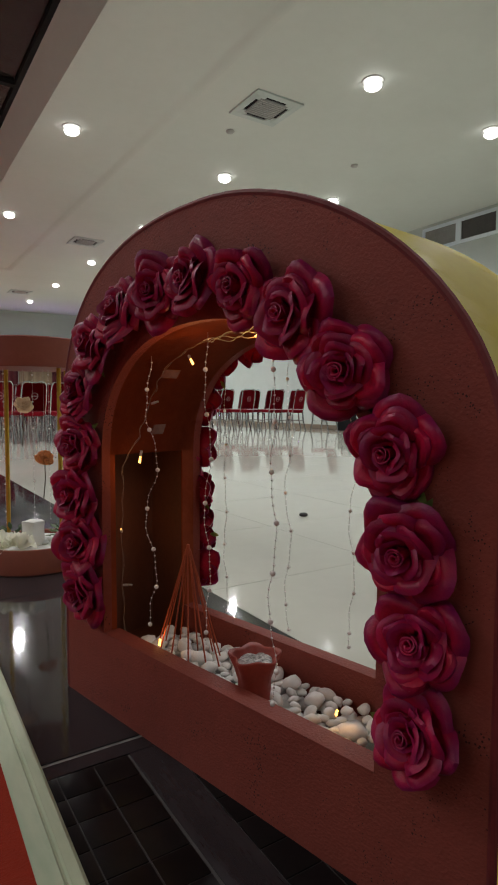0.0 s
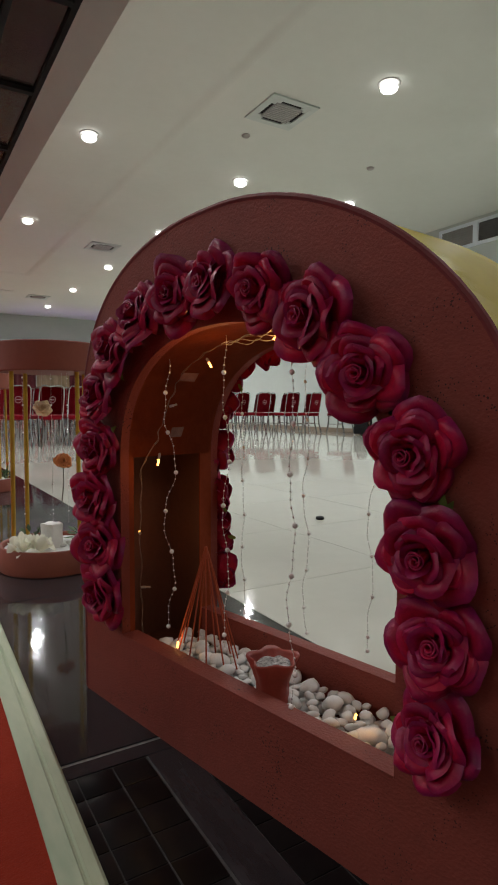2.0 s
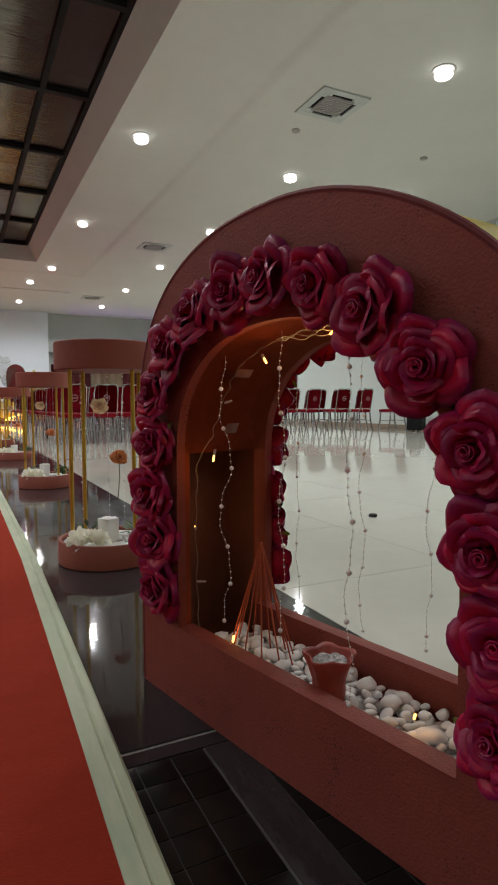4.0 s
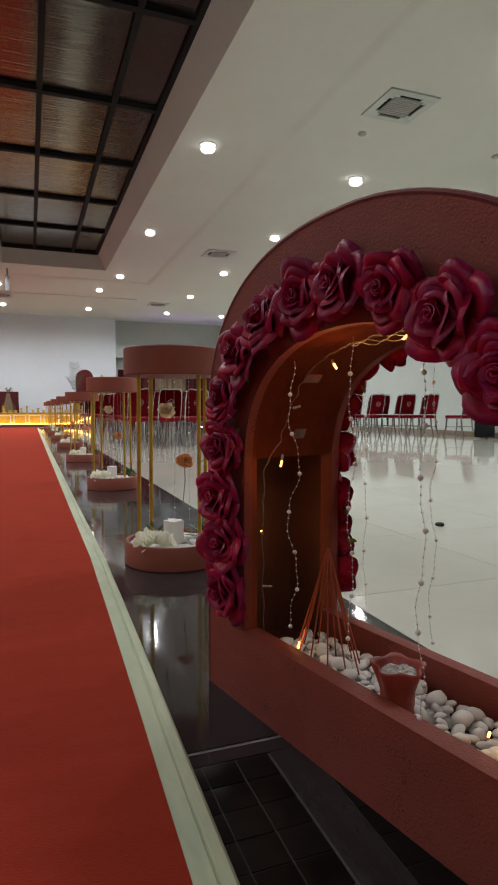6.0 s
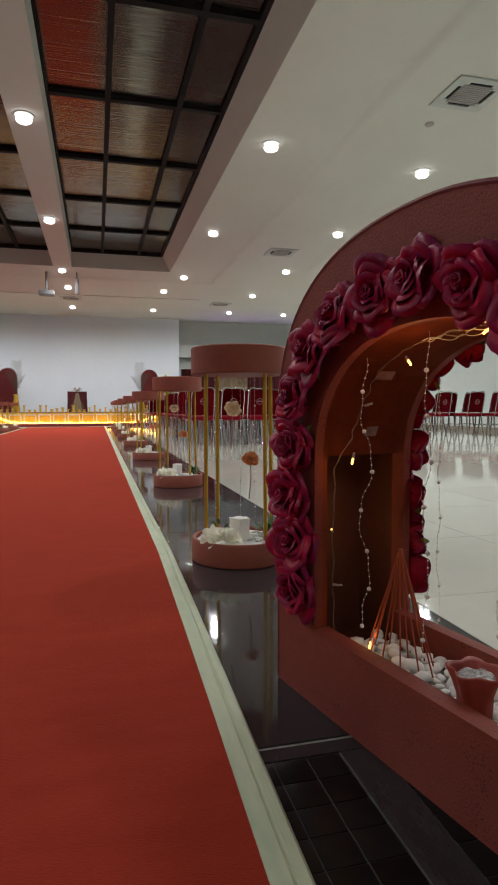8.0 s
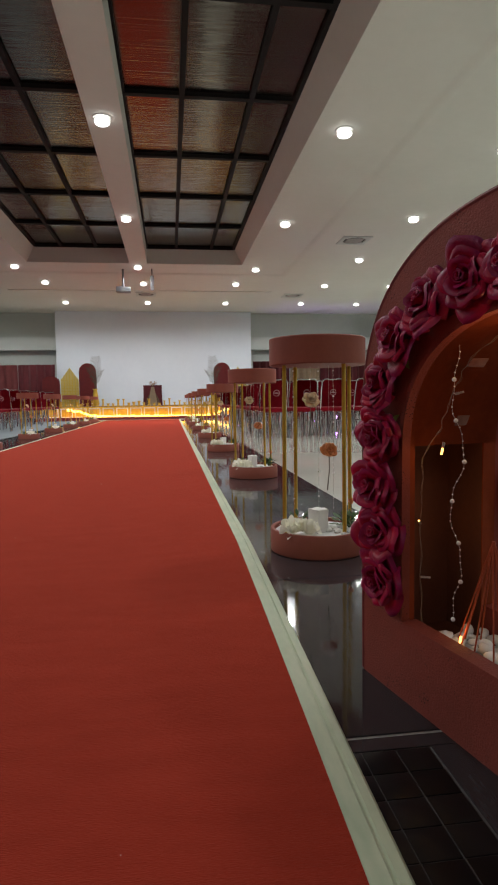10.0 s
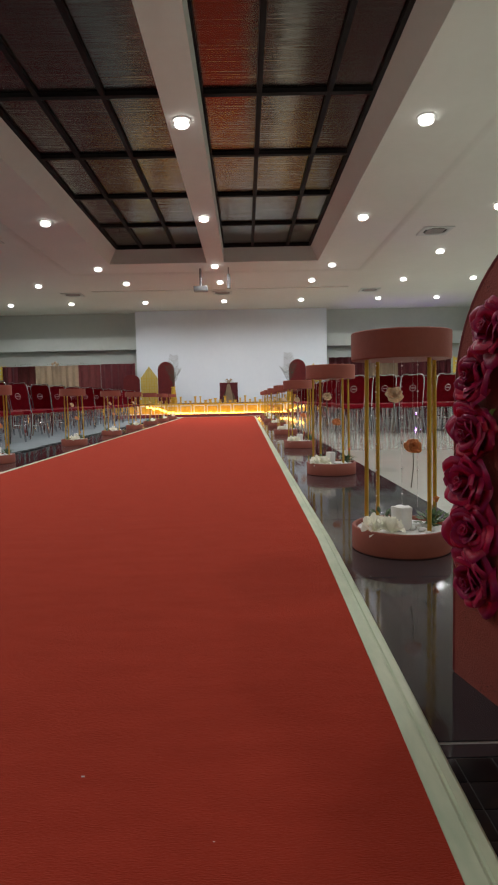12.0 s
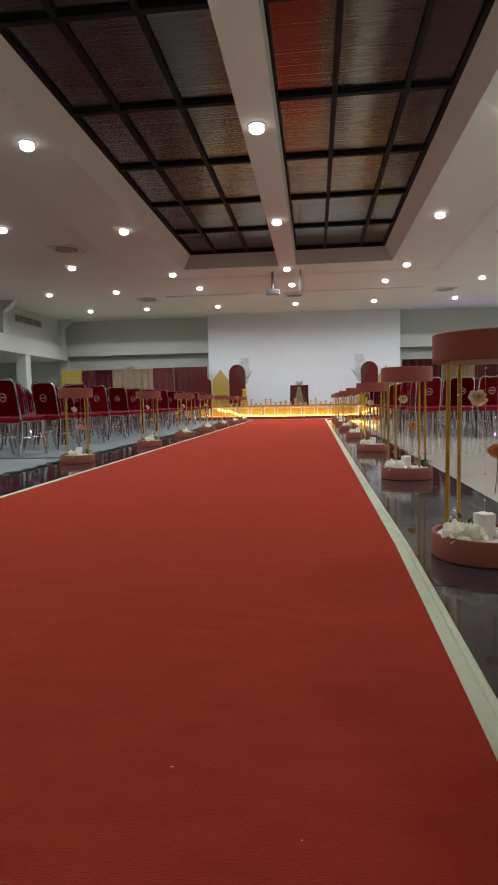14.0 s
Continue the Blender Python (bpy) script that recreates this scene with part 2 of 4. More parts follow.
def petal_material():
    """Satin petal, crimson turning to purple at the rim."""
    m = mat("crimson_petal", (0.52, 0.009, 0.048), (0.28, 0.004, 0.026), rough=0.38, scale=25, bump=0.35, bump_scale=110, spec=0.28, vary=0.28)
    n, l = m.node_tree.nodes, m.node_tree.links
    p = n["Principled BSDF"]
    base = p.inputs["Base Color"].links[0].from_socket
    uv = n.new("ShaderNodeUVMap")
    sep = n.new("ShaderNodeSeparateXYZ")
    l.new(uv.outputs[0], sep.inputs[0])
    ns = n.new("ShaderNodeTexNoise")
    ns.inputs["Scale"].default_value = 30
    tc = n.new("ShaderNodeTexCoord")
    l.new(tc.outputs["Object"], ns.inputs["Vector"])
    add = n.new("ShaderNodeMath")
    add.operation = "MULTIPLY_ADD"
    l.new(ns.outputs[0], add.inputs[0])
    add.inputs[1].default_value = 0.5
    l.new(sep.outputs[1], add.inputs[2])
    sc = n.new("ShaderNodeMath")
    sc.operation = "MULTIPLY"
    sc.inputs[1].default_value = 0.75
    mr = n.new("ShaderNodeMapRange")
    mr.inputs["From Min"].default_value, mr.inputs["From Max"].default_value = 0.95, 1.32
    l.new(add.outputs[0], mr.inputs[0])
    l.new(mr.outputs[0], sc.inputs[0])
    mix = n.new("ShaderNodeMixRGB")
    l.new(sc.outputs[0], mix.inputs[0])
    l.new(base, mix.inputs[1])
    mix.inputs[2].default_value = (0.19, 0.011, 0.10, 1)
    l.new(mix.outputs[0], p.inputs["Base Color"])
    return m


def thin(m, share, colour):
    """Petals so thin that light passes through."""
    n, l = m.node_tree.nodes, m.node_tree.links
    tr = n.new("ShaderNodeBsdfTranslucent")
    tr.inputs[0].default_value = (*colour, 1)
    mix = n.new("ShaderNodeMixShader")
    mix.inputs[0].default_value = share
    l.new(n["Principled BSDF"].outputs[0], mix.inputs[1])
    l.new(tr.outputs[0], mix.inputs[2])
    l.new(mix.outputs[0], n["Material Output"].inputs["Surface"])


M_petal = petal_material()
thin(M_white, 0.42, (0.93, 0.93, 0.80))
thin(M_peach, 0.4, (0.88, 0.66, 0.40))
thin(M_orange, 0.3, (0.75, 0.32, 0.10))


def pane_material():
    """Dark mirror film on ribbed sheet: it reflects the hall, drawn out along the aisle."""
    m = mat("smoky_sheet", (0.150, 0.140, 0.120), (0.098, 0.091, 0.077), rough=0.15, metal=0.9, scale=1.2, stretch=(0.25, 7, 1), rough_var=0.07)
    n, l = m.node_tree.nodes, m.node_tree.links
    p = n["Principled BSDF"]
    tc = n.new("ShaderNodeTexCoord")
    mp = n.new("ShaderNodeMapping")
    mp.inputs["Scale"].default_value = (0.2, 26, 1)
    l.new(tc.outputs["Object"], mp.inputs[0])
    oi = n.new("ShaderNodeObjectInfo")
    l.new(oi.outputs["Random"], mp.inputs["Location"])
    ribs = n.new("ShaderNodeTexNoise")
    ribs.inputs["Scale"].default_value, ribs.inputs["Detail"].default_value = 1.0, 3
    l.new(mp.outputs[0], ribs.inputs["Vector"])
    sag = n.new("ShaderNodeTexNoise")
    sag.inputs["Scale"].default_value, sag.inputs["Detail"].default_value = 1.6, 1
    l.new(tc.outputs["Object"], sag.inputs["Vector"])
    add = n.new("ShaderNodeMath")
    add.operation = "MULTIPLY_ADD"
    l.new(sag.outputs[0], add.inputs[0])
    add.inputs[1].default_value = 1.0
    l.new(ribs.outputs[0], add.inputs[2])
    bp = n.new("ShaderNodeBump")
    bp.inputs["Strength"].default_value, bp.inputs["Distance"].default_value = 0.9, 0.006
    l.new(add.outputs[0], bp.inputs["Height"])
    l.new(bp.outputs[0], p.inputs["Normal"])
    return m


M_pane = pane_material()

# ---- floor ----
Y0, Y1 = -9.0, 25.6
XL, XR = -11.2, 9.85
structure("floor", boxes((XL - 3.5, Y0, -0.2, XR, Y1, -0.006)), M_tilejoint, "pale cream floor bed under polished tiles", "floor")
CARPET_L, CARPET_END = -2.37, 21.3
BEND = [(-9.0, 0.105), (0.0, 0.115), (0.78, 0.132), (1.13, 0.141), (1.92, 0.158), (2.65, 0.171), (4.2, 0.168), (21.3, 0.162)]


def carpet_edge(y):
    """The runner lies slightly bent along its right edge."""
    return float(np.interp(y, [p[0] for p in BEND], [p[1] for p in BEND]))


EDGE_Y = [Y0, -5.0] + [-2.0 + 0.15 * k for k in range(40)] + [4.0 + 0.7 * k for k in range(24)] + [CARPET_END]
structure("carpet_runner", loft([[(CARPET_L, y, -0.003), (CARPET_L, y, 0.008), (carpet_edge(y), y, 0.008), (carpet_edge(y), y, -0.003)] for y in EDGE_Y]), M_carpet, "long red carpet runner down the aisle", "carpet")


def edging(edge, w, name):
    """Cream edging with a raised rounded lip and a groove."""
    prof = [(0, -0.003), (0, 0.010), (w * 0.50, 0.011), (w * 0.54, 0.007), (w * 0.60, 0.007), (w * 0.64, 0.011), (w - 0.006, 0.010), (w, 0.004), (w, -0.003)]
    return structure(name, loft([[(edge(y) + x, y, z) for x, z in prof] for y in EDGE_Y]), M_trim, "cream edging strip along the red carpet", "edging")


edging(carpet_edge, 0.062, "trim_right")
edging(lambda y: CARPET_L - 0.04, 0.04, "trim_left")
GR0, GR1 = 0.19, 0.94
GL0, GL1 = -3.12, CARPET_L - 0.04

# polished granite slabs along both sides of the runner
granite_r = structure("granite_border_right", boxes((GR0, Y0, -0.006, GR1, CARPET_END, -0.003)), M_joint, "dark polished granite border beside the carpet", "floor border")
granite_l = structure("granite_border_left", boxes((GL0, Y0, -0.006, GL1, CARPET_END, -0.003)), M_joint, "dark polished granite border beside the carpet", "floor border")
slab = mesh_of("granite_slab", boxes((0, 0, -0.004, GR1 - GR0 - 0.001, 0.994, 0.0)), M_granite)
slab_l = mesh_of("granite_slab", boxes((0, 0, -0.004, GL1 - GL0 - 0.001, 0.994, 0.0)), M_granite)
for i in range(-9, 21):
    if i > 0 or i < -2:
        part("slab", slab, None, granite_r, m=pose(GR0, 0.086 + i, 0))
    part("slab", slab_l, None, granite_l, m=pose(GL0, 0.086 + i, 0))
part("slab", boxes((GR0, 1.036, -0.004, GR1, 1.074, 0.0)), M_granite, granite_r)
part("slab", boxes((GR0, -1.92, -0.004, GR1, -1.002, 0.0)), M_granite, granite_r)
part("slab", boxes((0.352, -1.0, -0.004, 0.425, 1.034, 0.0)), M_granite, granite_r)
structure("mosaic_bed", boxes((GR0, -1.0, -0.003, 0.352, 1.034, -0.0022), (0.425, -1.0, -0.003, GR1, 1.034, -0.0022)), M_grout, "dark grout bed of black mosaic tiles", "floor")
bed = bpy.data.objects["mosaic_bed"]
chip = mesh_of("mosaic_tile", boxes((-0.0313, -0.0313, -0.0022, 0.0313, 0.0313, 0.0), bevel=0.0012), M_mosaic)
slim = mesh_of("mosaic_tile", boxes((0.1905, -0.0313, -0.0022, 0.2155, 0.0313, 0.0), bevel=0.0012), M_mosaic)
for r in range(20):
    part("tile", slim, None, bed, m=pose(0, 1.0 - r * 0.0655, 0))
for c in range(11):
    x = 0.249 + c * 0.0655
    if c > 1:
        x = 0.459 + (c - 2) * 0.0655
    if x > 0.92:
        continue
    for r in range(20):
        part("tile", chip, None, bed, m=pose(x, 1.0 - r * 0.0655, 0))

# grey felt on the far side of the aisle, with a scalloped black hem
felt = structure("felt_carpet", boxes((-10.9, 3.0, -0.005, GL0 + 0.02, 21.0, 0.004)), M_greyfelt, "blue-grey felt floor covering under the chairs", "carpet")
hem = [(GL0 + 0.03 + 0.026 * math.sin(i * 1.25) + 0.02 * math.sin(i * 0.31), 3.0 + i * 0.06, 0.006) for i in range(300)]
structure("felt_seam", tube([(-10.9 + 0.25 * i, 6.95 + 0.03 * math.sin(i * 0.8), 0.005) for i in range(32)], 0.012, 5), M_rubber, "black seam across the grey felt", "seam")
structure("felt_hem", tube(hem, 0.014, 5), M_rubber, "black scalloped hem of the grey felt", "hem")

# ---- walls ----
def wall(name, bm, material, label):
    return structure(name, bm, material, label, "wall")


wall("wall_back", boxes((XL - 3.5, Y0 - 0.2, 0, XR + 0.2, Y0, CEIL + 0.6)), M_band, "plain pale wall")
wall("wall_right", boxes((XR, Y0, 0, XR + 0.2, Y1, CEIL + 0.3)), M_band, "pale painted side wall of the hall")
wall("wall_end", boxes((XL - 3.5, Y1, 0, XR + 0.2, Y1 + 0.2, CEIL + 0.3)), M_wallgrey, "grey-green end wall")
wall("wall_screen", boxes((-4.66, 25.0, 0, 3.32, Y1, CEIL)), M_wallwhite, "white projecting wall behind the stage")
wall("wall_band_left", boxes((XL, 25.25, 2.8, -4.66, Y1, 3.32)), M_band, "pale horizontal beam on the end wall")
wall("wall_band_right", boxes((3.32, 25.25, 2.8, XR, Y1, 3.32)), M_band, "pale horizontal beam on the end wall")
wall("wall_left", boxes((XL - 0.2, Y0, 2.62, XL, Y1, CEIL + 0.3)), M_wallgrey, "grey-green gallery wall above open bays")
wall("wall_left_outer", boxes((XL - 3.5, Y0, 0, XL - 3.3, Y1, 2.62)), M_wallgrey, "grey wall behind the side bays")
wall("wall_band_side", boxes((XL + 0.001, Y0, 2.62, XL + 0.2, 25.249, 3.24)), M_band, "pale horizontal beam along the gallery wall")
structure("gallery_soffit", boxes((XL - 3.5, Y0, 2.62, XL - 0.2, Y1, 2.82)), M_band, "pale soffit over the side bays", "ceiling")
for k in range(7):
    structure("column_%d" % (k + 1), boxes((XL - 0.25, 2.0 + k * 3.9, 0, XL + 0.15, 2.4 + k * 3.9, 2.619), bevel=0.01), M_band, "square pale column of the side bays", "column")
    y = 24.75 - k * 4.9
    haunch = loft([[(XL + 0.001, y, 3.241), (XL + 0.22, y, 3.241), (XL + 0.22, y, CEIL - 0.42), (XL + 0.66, y, CEIL - 0.05), (XL + 0.66, y, CEIL + 0.05), (XL + 0.001, y, CEIL + 0.05)], [(XL + 0.001, y + 0.34, 3.241), (XL + 0.22, y + 0.34, 3.241), (XL + 0.22, y + 0.34, CEIL - 0.42), (XL + 0.66, y + 0.34, CEIL - 0.05), (XL + 0.66, y + 0.34, CEIL + 0.05), (XL + 0.001, y + 0.34, CEIL + 0.05)]], closed=True)
    bmesh.ops.contextual_create(haunch, geom=[e for e in haunch.edges if e.is_boundary])
    bmesh.ops.holes_fill(haunch, edges=[e for e in haunch.edges if e.is_boundary])
    structure("pilaster_%d" % (k + 1), haunch, M_band, "pale pilaster with a sloping haunch under the ceiling", "pilaster")


def wall_grille(m):
    g = thing("wall_grille", m, "row of grey louvred vents high on the wall", "vent", "wall vents")
    for k in range(3):
        y = (k - 1) * 0.72
        part("frame", boxes((0, y - 0.33, -0.14, 0.03, y + 0.33, -0.12), (0, y - 0.33, 0.12, 0.03, y + 0.33, 0.14), (0, y - 0.33, -0.12, 0.03, y - 0.31, 0.12), (0, y + 0.31, -0.12, 0.03, y + 0.33, 0.12)), M_vent, g)
        part("backing", boxes((0, y - 0.31, -0.12, 0.006, y + 0.31, 0.12)), M_ventdark, g)
        for j in range(5):
            part("slat", boxes((0.008, y - 0.31, -0.1 + j * 0.046, 0.022, y + 0.31, -0.088 + j * 0.046)), M_vent, g)
    return g


first = wall_grille(pose(XL, 22.15, 3.95))
copy_thing(first, pose(XL, 17.3, 3.95))


def window_grille(m):
    g = thing("wall_grille", m, "pair of grey louvred vents in pale frames high on the wall", "vent", "wall vents")
    for y, shade in ((-0.45, M_ventcore), (0.45, M_ventdark)):
        part("frame", boxes((0, y - 0.45, -0.24, 0.04, y + 0.45, -0.18), (0, y - 0.45, 0.18, 0.04, y + 0.45, 0.24), (0, y - 0.45, -0.18, 0.04, y - 0.39, 0.18), (0, y + 0.39, -0.18, 0.04, y + 0.45, 0.18)), M_wallwhite, g)
        part("backing", boxes((0, y - 0.39, -0.18, 0.006, y + 0.39, 0.18)), shade, g)
        for j in range(8):
            part("slat", boxes((0.008, y - 0.39, -0.17 + j * 0.046, 0.016, y + 0.39, -0.148 + j * 0.046)), shade, g)
    return g


second = window_grille(pose(XR, 7.82, 4.05, 0, 0, 180))
for y in (4.4, 11.24, 14.66, 18.1):
    copy_thing(second, pose(XR, y, 4.05, 0, 0, 180))
structure("baseboard", boxes((XR - 0.02, Y0, 0.0, XR, Y1, 0.11)), M_baseboard, "brown tiled baseboard along the wall", "baseboard")

# ---- ceiling with its skylight ----
SX0, SX1, SY0, SY1 = -3.81, 1.95, -5.8, 16.66
GX0, GX1 = -3.58, 1.72
DROP, END, COVE = -0.04, 20.4, 0.14
RX0, RX1, RY1 = -5.14, 3.28, 17.8
structure("ceiling", boxes((XL - 0.2, Y0, CEIL + DROP, RX0 - COVE, Y1, CEIL + 0.2), (RX1 + COVE, Y0, CEIL + DROP, XR + 0.2, Y1, CEIL + 0.2), (RX0 - COVE, RY1 + COVE, CEIL + DROP, RX1 + COVE, END, CEIL + 0.2), (RX0 - COVE, END, CEIL + DROP - 0.02, RX1 + COVE, Y1, CEIL + 0.2)), M_ceil, "pale painted ceiling with downlights", "ceiling")
structure("ceiling_ring", boxes((RX0, Y0, CEIL, SX0, RY1, CEIL + 0.2), (SX1, Y0, CEIL, RX1, RY1, CEIL + 0.2), (SX0, Y0, CEIL, SX1, SY0, CEIL + 0.2), (SX0, SY1, CEIL, SX1, RY1, CEIL + 0.2)), M_ceil, "lowered pale ceiling border round the skylight", "ceiling")
structure("ceiling_cove", loft([[(RX0 - g, Y0, z), (RX0 - g, RY1 + g, z), (RX1 + g, RY1 + g, z), (RX1 + g, Y0, z)] for g, z in ((-0.002, CEIL - 0.001), (COVE * 0.3, CEIL - 0.004), (COVE * 0.7, CEIL + DROP + 0.004), (COVE + 0.002, CEIL + DROP - 0.001))]), M_ceil, "gently sloping edge between the two ceiling levels", "ceiling")
structure("skylight_upstand", loft([[(SX0, SY0, CEIL + 0.2), (SX1, SY0, CEIL + 0.2), (SX1, SY1, CEIL + 0.2), (SX0, SY1, CEIL + 0.2)], [(SX0, SY0, CEIL + 0.001), (SX1, SY0, CEIL + 0.001), (SX1, SY1, CEIL + 0.001), (SX0, SY1, CEIL + 0.001)],
                               [(GX0, SY0 + 0.1, GLASS), (GX1, SY0 + 0.1, GLASS), (GX1, SY1 - 0.02, GLASS), (GX0, SY1 - 0.02, GLASS)], [(GX0 - 0.3, SY0 - 0.2, GLASS + 0.05), (GX1 + 0.3, SY0 - 0.2, GLASS + 0.05), (GX1 + 0.3, SY1 + 0.3, GLASS + 0.05), (GX0 - 0.3, SY1 + 0.3, GLASS + 0.05)]], closed=True), M_ceil, "pale sloping sides of the skylight recess", "ceiling")
structure("roof", boxes((XL - 0.2, Y0, GLASS + 0.5, XR + 0.2, Y1, GLASS + 0.6)), M_black, "dark roof above the skylight", "roof")
structure("ceiling_beam", boxes((-1.13, SY0, CEIL, -0.66, SY1, GLASS + 0.02)), M_ceil, "pale beam down the middle of the skylight", "beam")
sky = thing("skylight", pose(0, 0, 0), "black-framed skylight of dusty smoky panes over the aisle", "skylight")
rows_y = [SY1 - 0.04 - 2.04 * k for k in range(12)]
rows_y[-1] = SY0 + 0.1
bay = [(-3.58, -2.90, -2.00, -1.13), (-0.66, 0.14, 1.10, 1.72)]
for y in rows_y:
    for xs in bay:
        part("cross_bar", boxes((xs[0], y - 0.045, GLASS - 0.06, xs[-1], y + 0.045, GLASS + 0.03)), M_black, sky)
for xs in bay:
    for x in xs:
        part("long_bar", boxes((x - 0.035, rows_y[-1], GLASS - 0.058, x + 0.035, rows_y[0], GLASS + 0.03)), M_black, sky)
    for xa, xb in zip(xs, xs[1:]):
        for ya, yb in zip(rows_y[1:], rows_y):
            part("pane", boxes((xa - (xa + xb) / 2 + 0.036, -(yb - ya) / 2 + 0.046, -0.004, (xb - xa) / 2 - 0.036, (yb - ya) / 2 - 0.046, 0.004)), M_pane, sky, m=pose((xa + xb) / 2, (ya + yb) / 2, GLASS))


def downlight(x, y, z):
    """A recessed lamp: white ring, glowing lens, and the light it gives."""
    if "downlight" not in protos:
        d = thing("downlight", pose(x, y, z), "round recessed ceiling downlight, switched on", "downlight", "ceiling downlights")
        part("trim_ring", lathe([(0.107, -0.001), (0.128, -0.001), (0.131, -0.006), (0.120, -0.012), (0.108, -0.008), (0.107, -0.001)], 24, caps=False), M_vent, d)
        # lens swollen below the ceiling; the lamp's bloom is built into its shape
        part("lens", lathe([(0.102 * math.sin(a) + 0.0005, -0.058 - 0.050 * math.cos(a)) for a in (k * math.pi / 10 for k in range(11))], 24), M_lampglow, d)
        protos["downlight"] = d
    else:
        copy_thing(protos["downlight"], pose(x, y, z))
    lamp = bpy.data.lights.new("downlight_beam", "SPOT")
    lamp.energy, lamp.spot_size, lamp.spot_blend, lamp.shadow_soft_size = LAMP_WATTS * (1.5 if y > 15 else 0.56 if y < 3 else 1.3 if x < -3 else 1.15), radians(172), 0.8, 0.06
    lamp.color = (1.0, 0.985, 1.0)
    ob = new("downlight_beam", lamp)
    ob.matrix_basis = pose(x, y, z - 0.125)


protos = {}
for y in (-4.4, 4.1, 8.3, 12.55, 16.95):
    downlight(-0.92, y, CEIL)
for y in (19.03, 22.54):
    downlight(-0.86, y, CEIL + DROP - (0.02 if y > END else 0))
for y in (-4.4, -0.2, 4.1, 8.33, 12.65, 17.05):
    downlight(2.39, y, CEIL)
    downlight(-4.22, y, CEIL)
for y in (18.98, 22.54):
    z = CEIL + DROP - (0.02 if y > END else 0)
    downlight(2.03, y, z)
    downlight(-3.81, y, z)
for y in (-5.3, -1.75, 1.76, 5.20, 8.59, 11.96, 15.52, 19.08, 22.64):
    downlight(4.95, y, CEIL + DROP)
    downlight(-6.61, y, CEIL + DROP)
for y in (1.76, 5.22, 8.49, 12.0, 15.52, 19.08, 22.69):
    downlight(7.17, y, CEIL + DROP)
    downlight(-8.90, y, CEIL + DROP)


def ceiling_vent(m):
    v = thing("ceiling_vent", m, "square ceiling air unit, grey centre grille and four dark slots", "vent", "ceiling vents")
    part("frame", boxes((-0.34, -0.34, -0.022, 0.34, -0.25, 0.0), (-0.34, 0.25, -0.022, 0.34, 0.34, 0.0), (-0.34, -0.25, -0.022, -0.25, 0.25, 0.0), (0.25, -0.25, -0.022, 0.34, 0.25, 0.0), bevel=0.004), M_band, v)
    part("backing", boxes((-0.25, -0.25, -0.006, 0.25, 0.25, -0.002)), M_black, v)
    part("core", boxes((-0.20, -0.20, -0.02, 0.20, 0.20, -0.008), bevel=0.004), M_ventcore, v)
    for k in range(4):
        part("corner", boxes((0.15, 0.201, -0.021, 0.249, 0.249, -0.007), (0.201, 0.15, -0.021, 0.249, 0.2, -0.007)), M_band, v, m=pose(0, 0, 0, 0, 0, 90 * k))
    for k in range(9):
        part("slat", boxes((-0.18, -0.166 + k * 0.04, -0.026, 0.18, -0.154 + k * 0.04, -0.0201)), M_vent, v)
    return v


v0 = ceiling_vent(pose(4.27, 6.39, CEIL + DROP))
for x, y in ((4.25, 13.76), (4.29, 21.08), (-6.0, 13.76), (-6.05, 20.9), (-6.05, 6.35)):
    copy_thing(v0, pose(x, y, CEIL + DROP))
copy_thing(v0, pose(-0.86, 20.98, CEIL + DROP - 0.02))


def smoke_detector(x, y):
    d = thing("smoke_detector", pose(x, y, CEIL + DROP), "small round smoke detector on the ceiling", "detector")
    part("base", lathe([(0.055, -0.001), (0.06, -0.012), (0.045, -0.03), (0.02, -0.036)], 20), M_vent, d)


smoke_detector(4.21, 7.17)
smoke_detector(6.43, 7.12)


def projector(m):
    p = thing("projector", m, "grey projector hanging from a ceiling pole", "projector")
    part("pole", tube([(0, 0, 0.08), (0, 0, 0.62)], 0.035, 12), M_steel, p)
    part("body", boxes((-0.2, -0.16, -0.07, 0.2, 0.16, 0.07), bevel=0.02), M_steel, p)
    part("lens", tube([(0.08, 0.158, 0), (0.08, 0.19, 0)], 0.04, 16), M_black, p)


projector(pose(-1.36, 17.4, CEIL - 0.58))
sp = thing("hanging_speaker", pose(-0.55, 17.3, CEIL), "slim grey device hanging from the ceiling", "speaker")
part("rod", tube([(0, 0, 0), (0, 0, -0.2)], 0.02, 10), M_steel, sp)
part("body", boxes((-0.05, -0.05, -0.6, 0.05, 0.05, -0.2), bevel=0.01), M_steel, sp)

# ---- arch ----
ARCH_D = 0.265
AU = 0.48
ang = math.atan2(-0.9763, 0.2164)
ARCH = Matrix.Translation((0.331, 1.36, 0)) @ Matrix.Rotation(ang, 4, "Z")
arch = thing("arch", ARCH, "maroon painted arch with yellow outer skin and stone-filled sill", "wedding arch")
SILL = 0.167


def arch_line(c, left, right, rise, z0, spring, pl, pr, n=44):
    """Left foot over the top to the right foot; the right shoulder is rounder."""
    pts = [(c - left, z0)]
    for i in range(n + 1):
        a = math.pi - math.pi * i / n
        co, s = math.cos(a), math.sin(a)
        half, p = (left, pl) if co < 0 else (right, pr)
        pts.append((c + half * math.copysign(abs(co) ** (2 / p), co), spring + rise * abs(s) ** (2 / p)))
    pts.append((c + right, z0))
    return pts


OUT = arch_line(0.47, 0.47, 0.505, 0.385, 0.0, 0.60, 2.4, 1.85)
INN = arch_line(0.48, 0.325, 0.34, 0.262, SILL, 0.53, 2.3, 1.9)


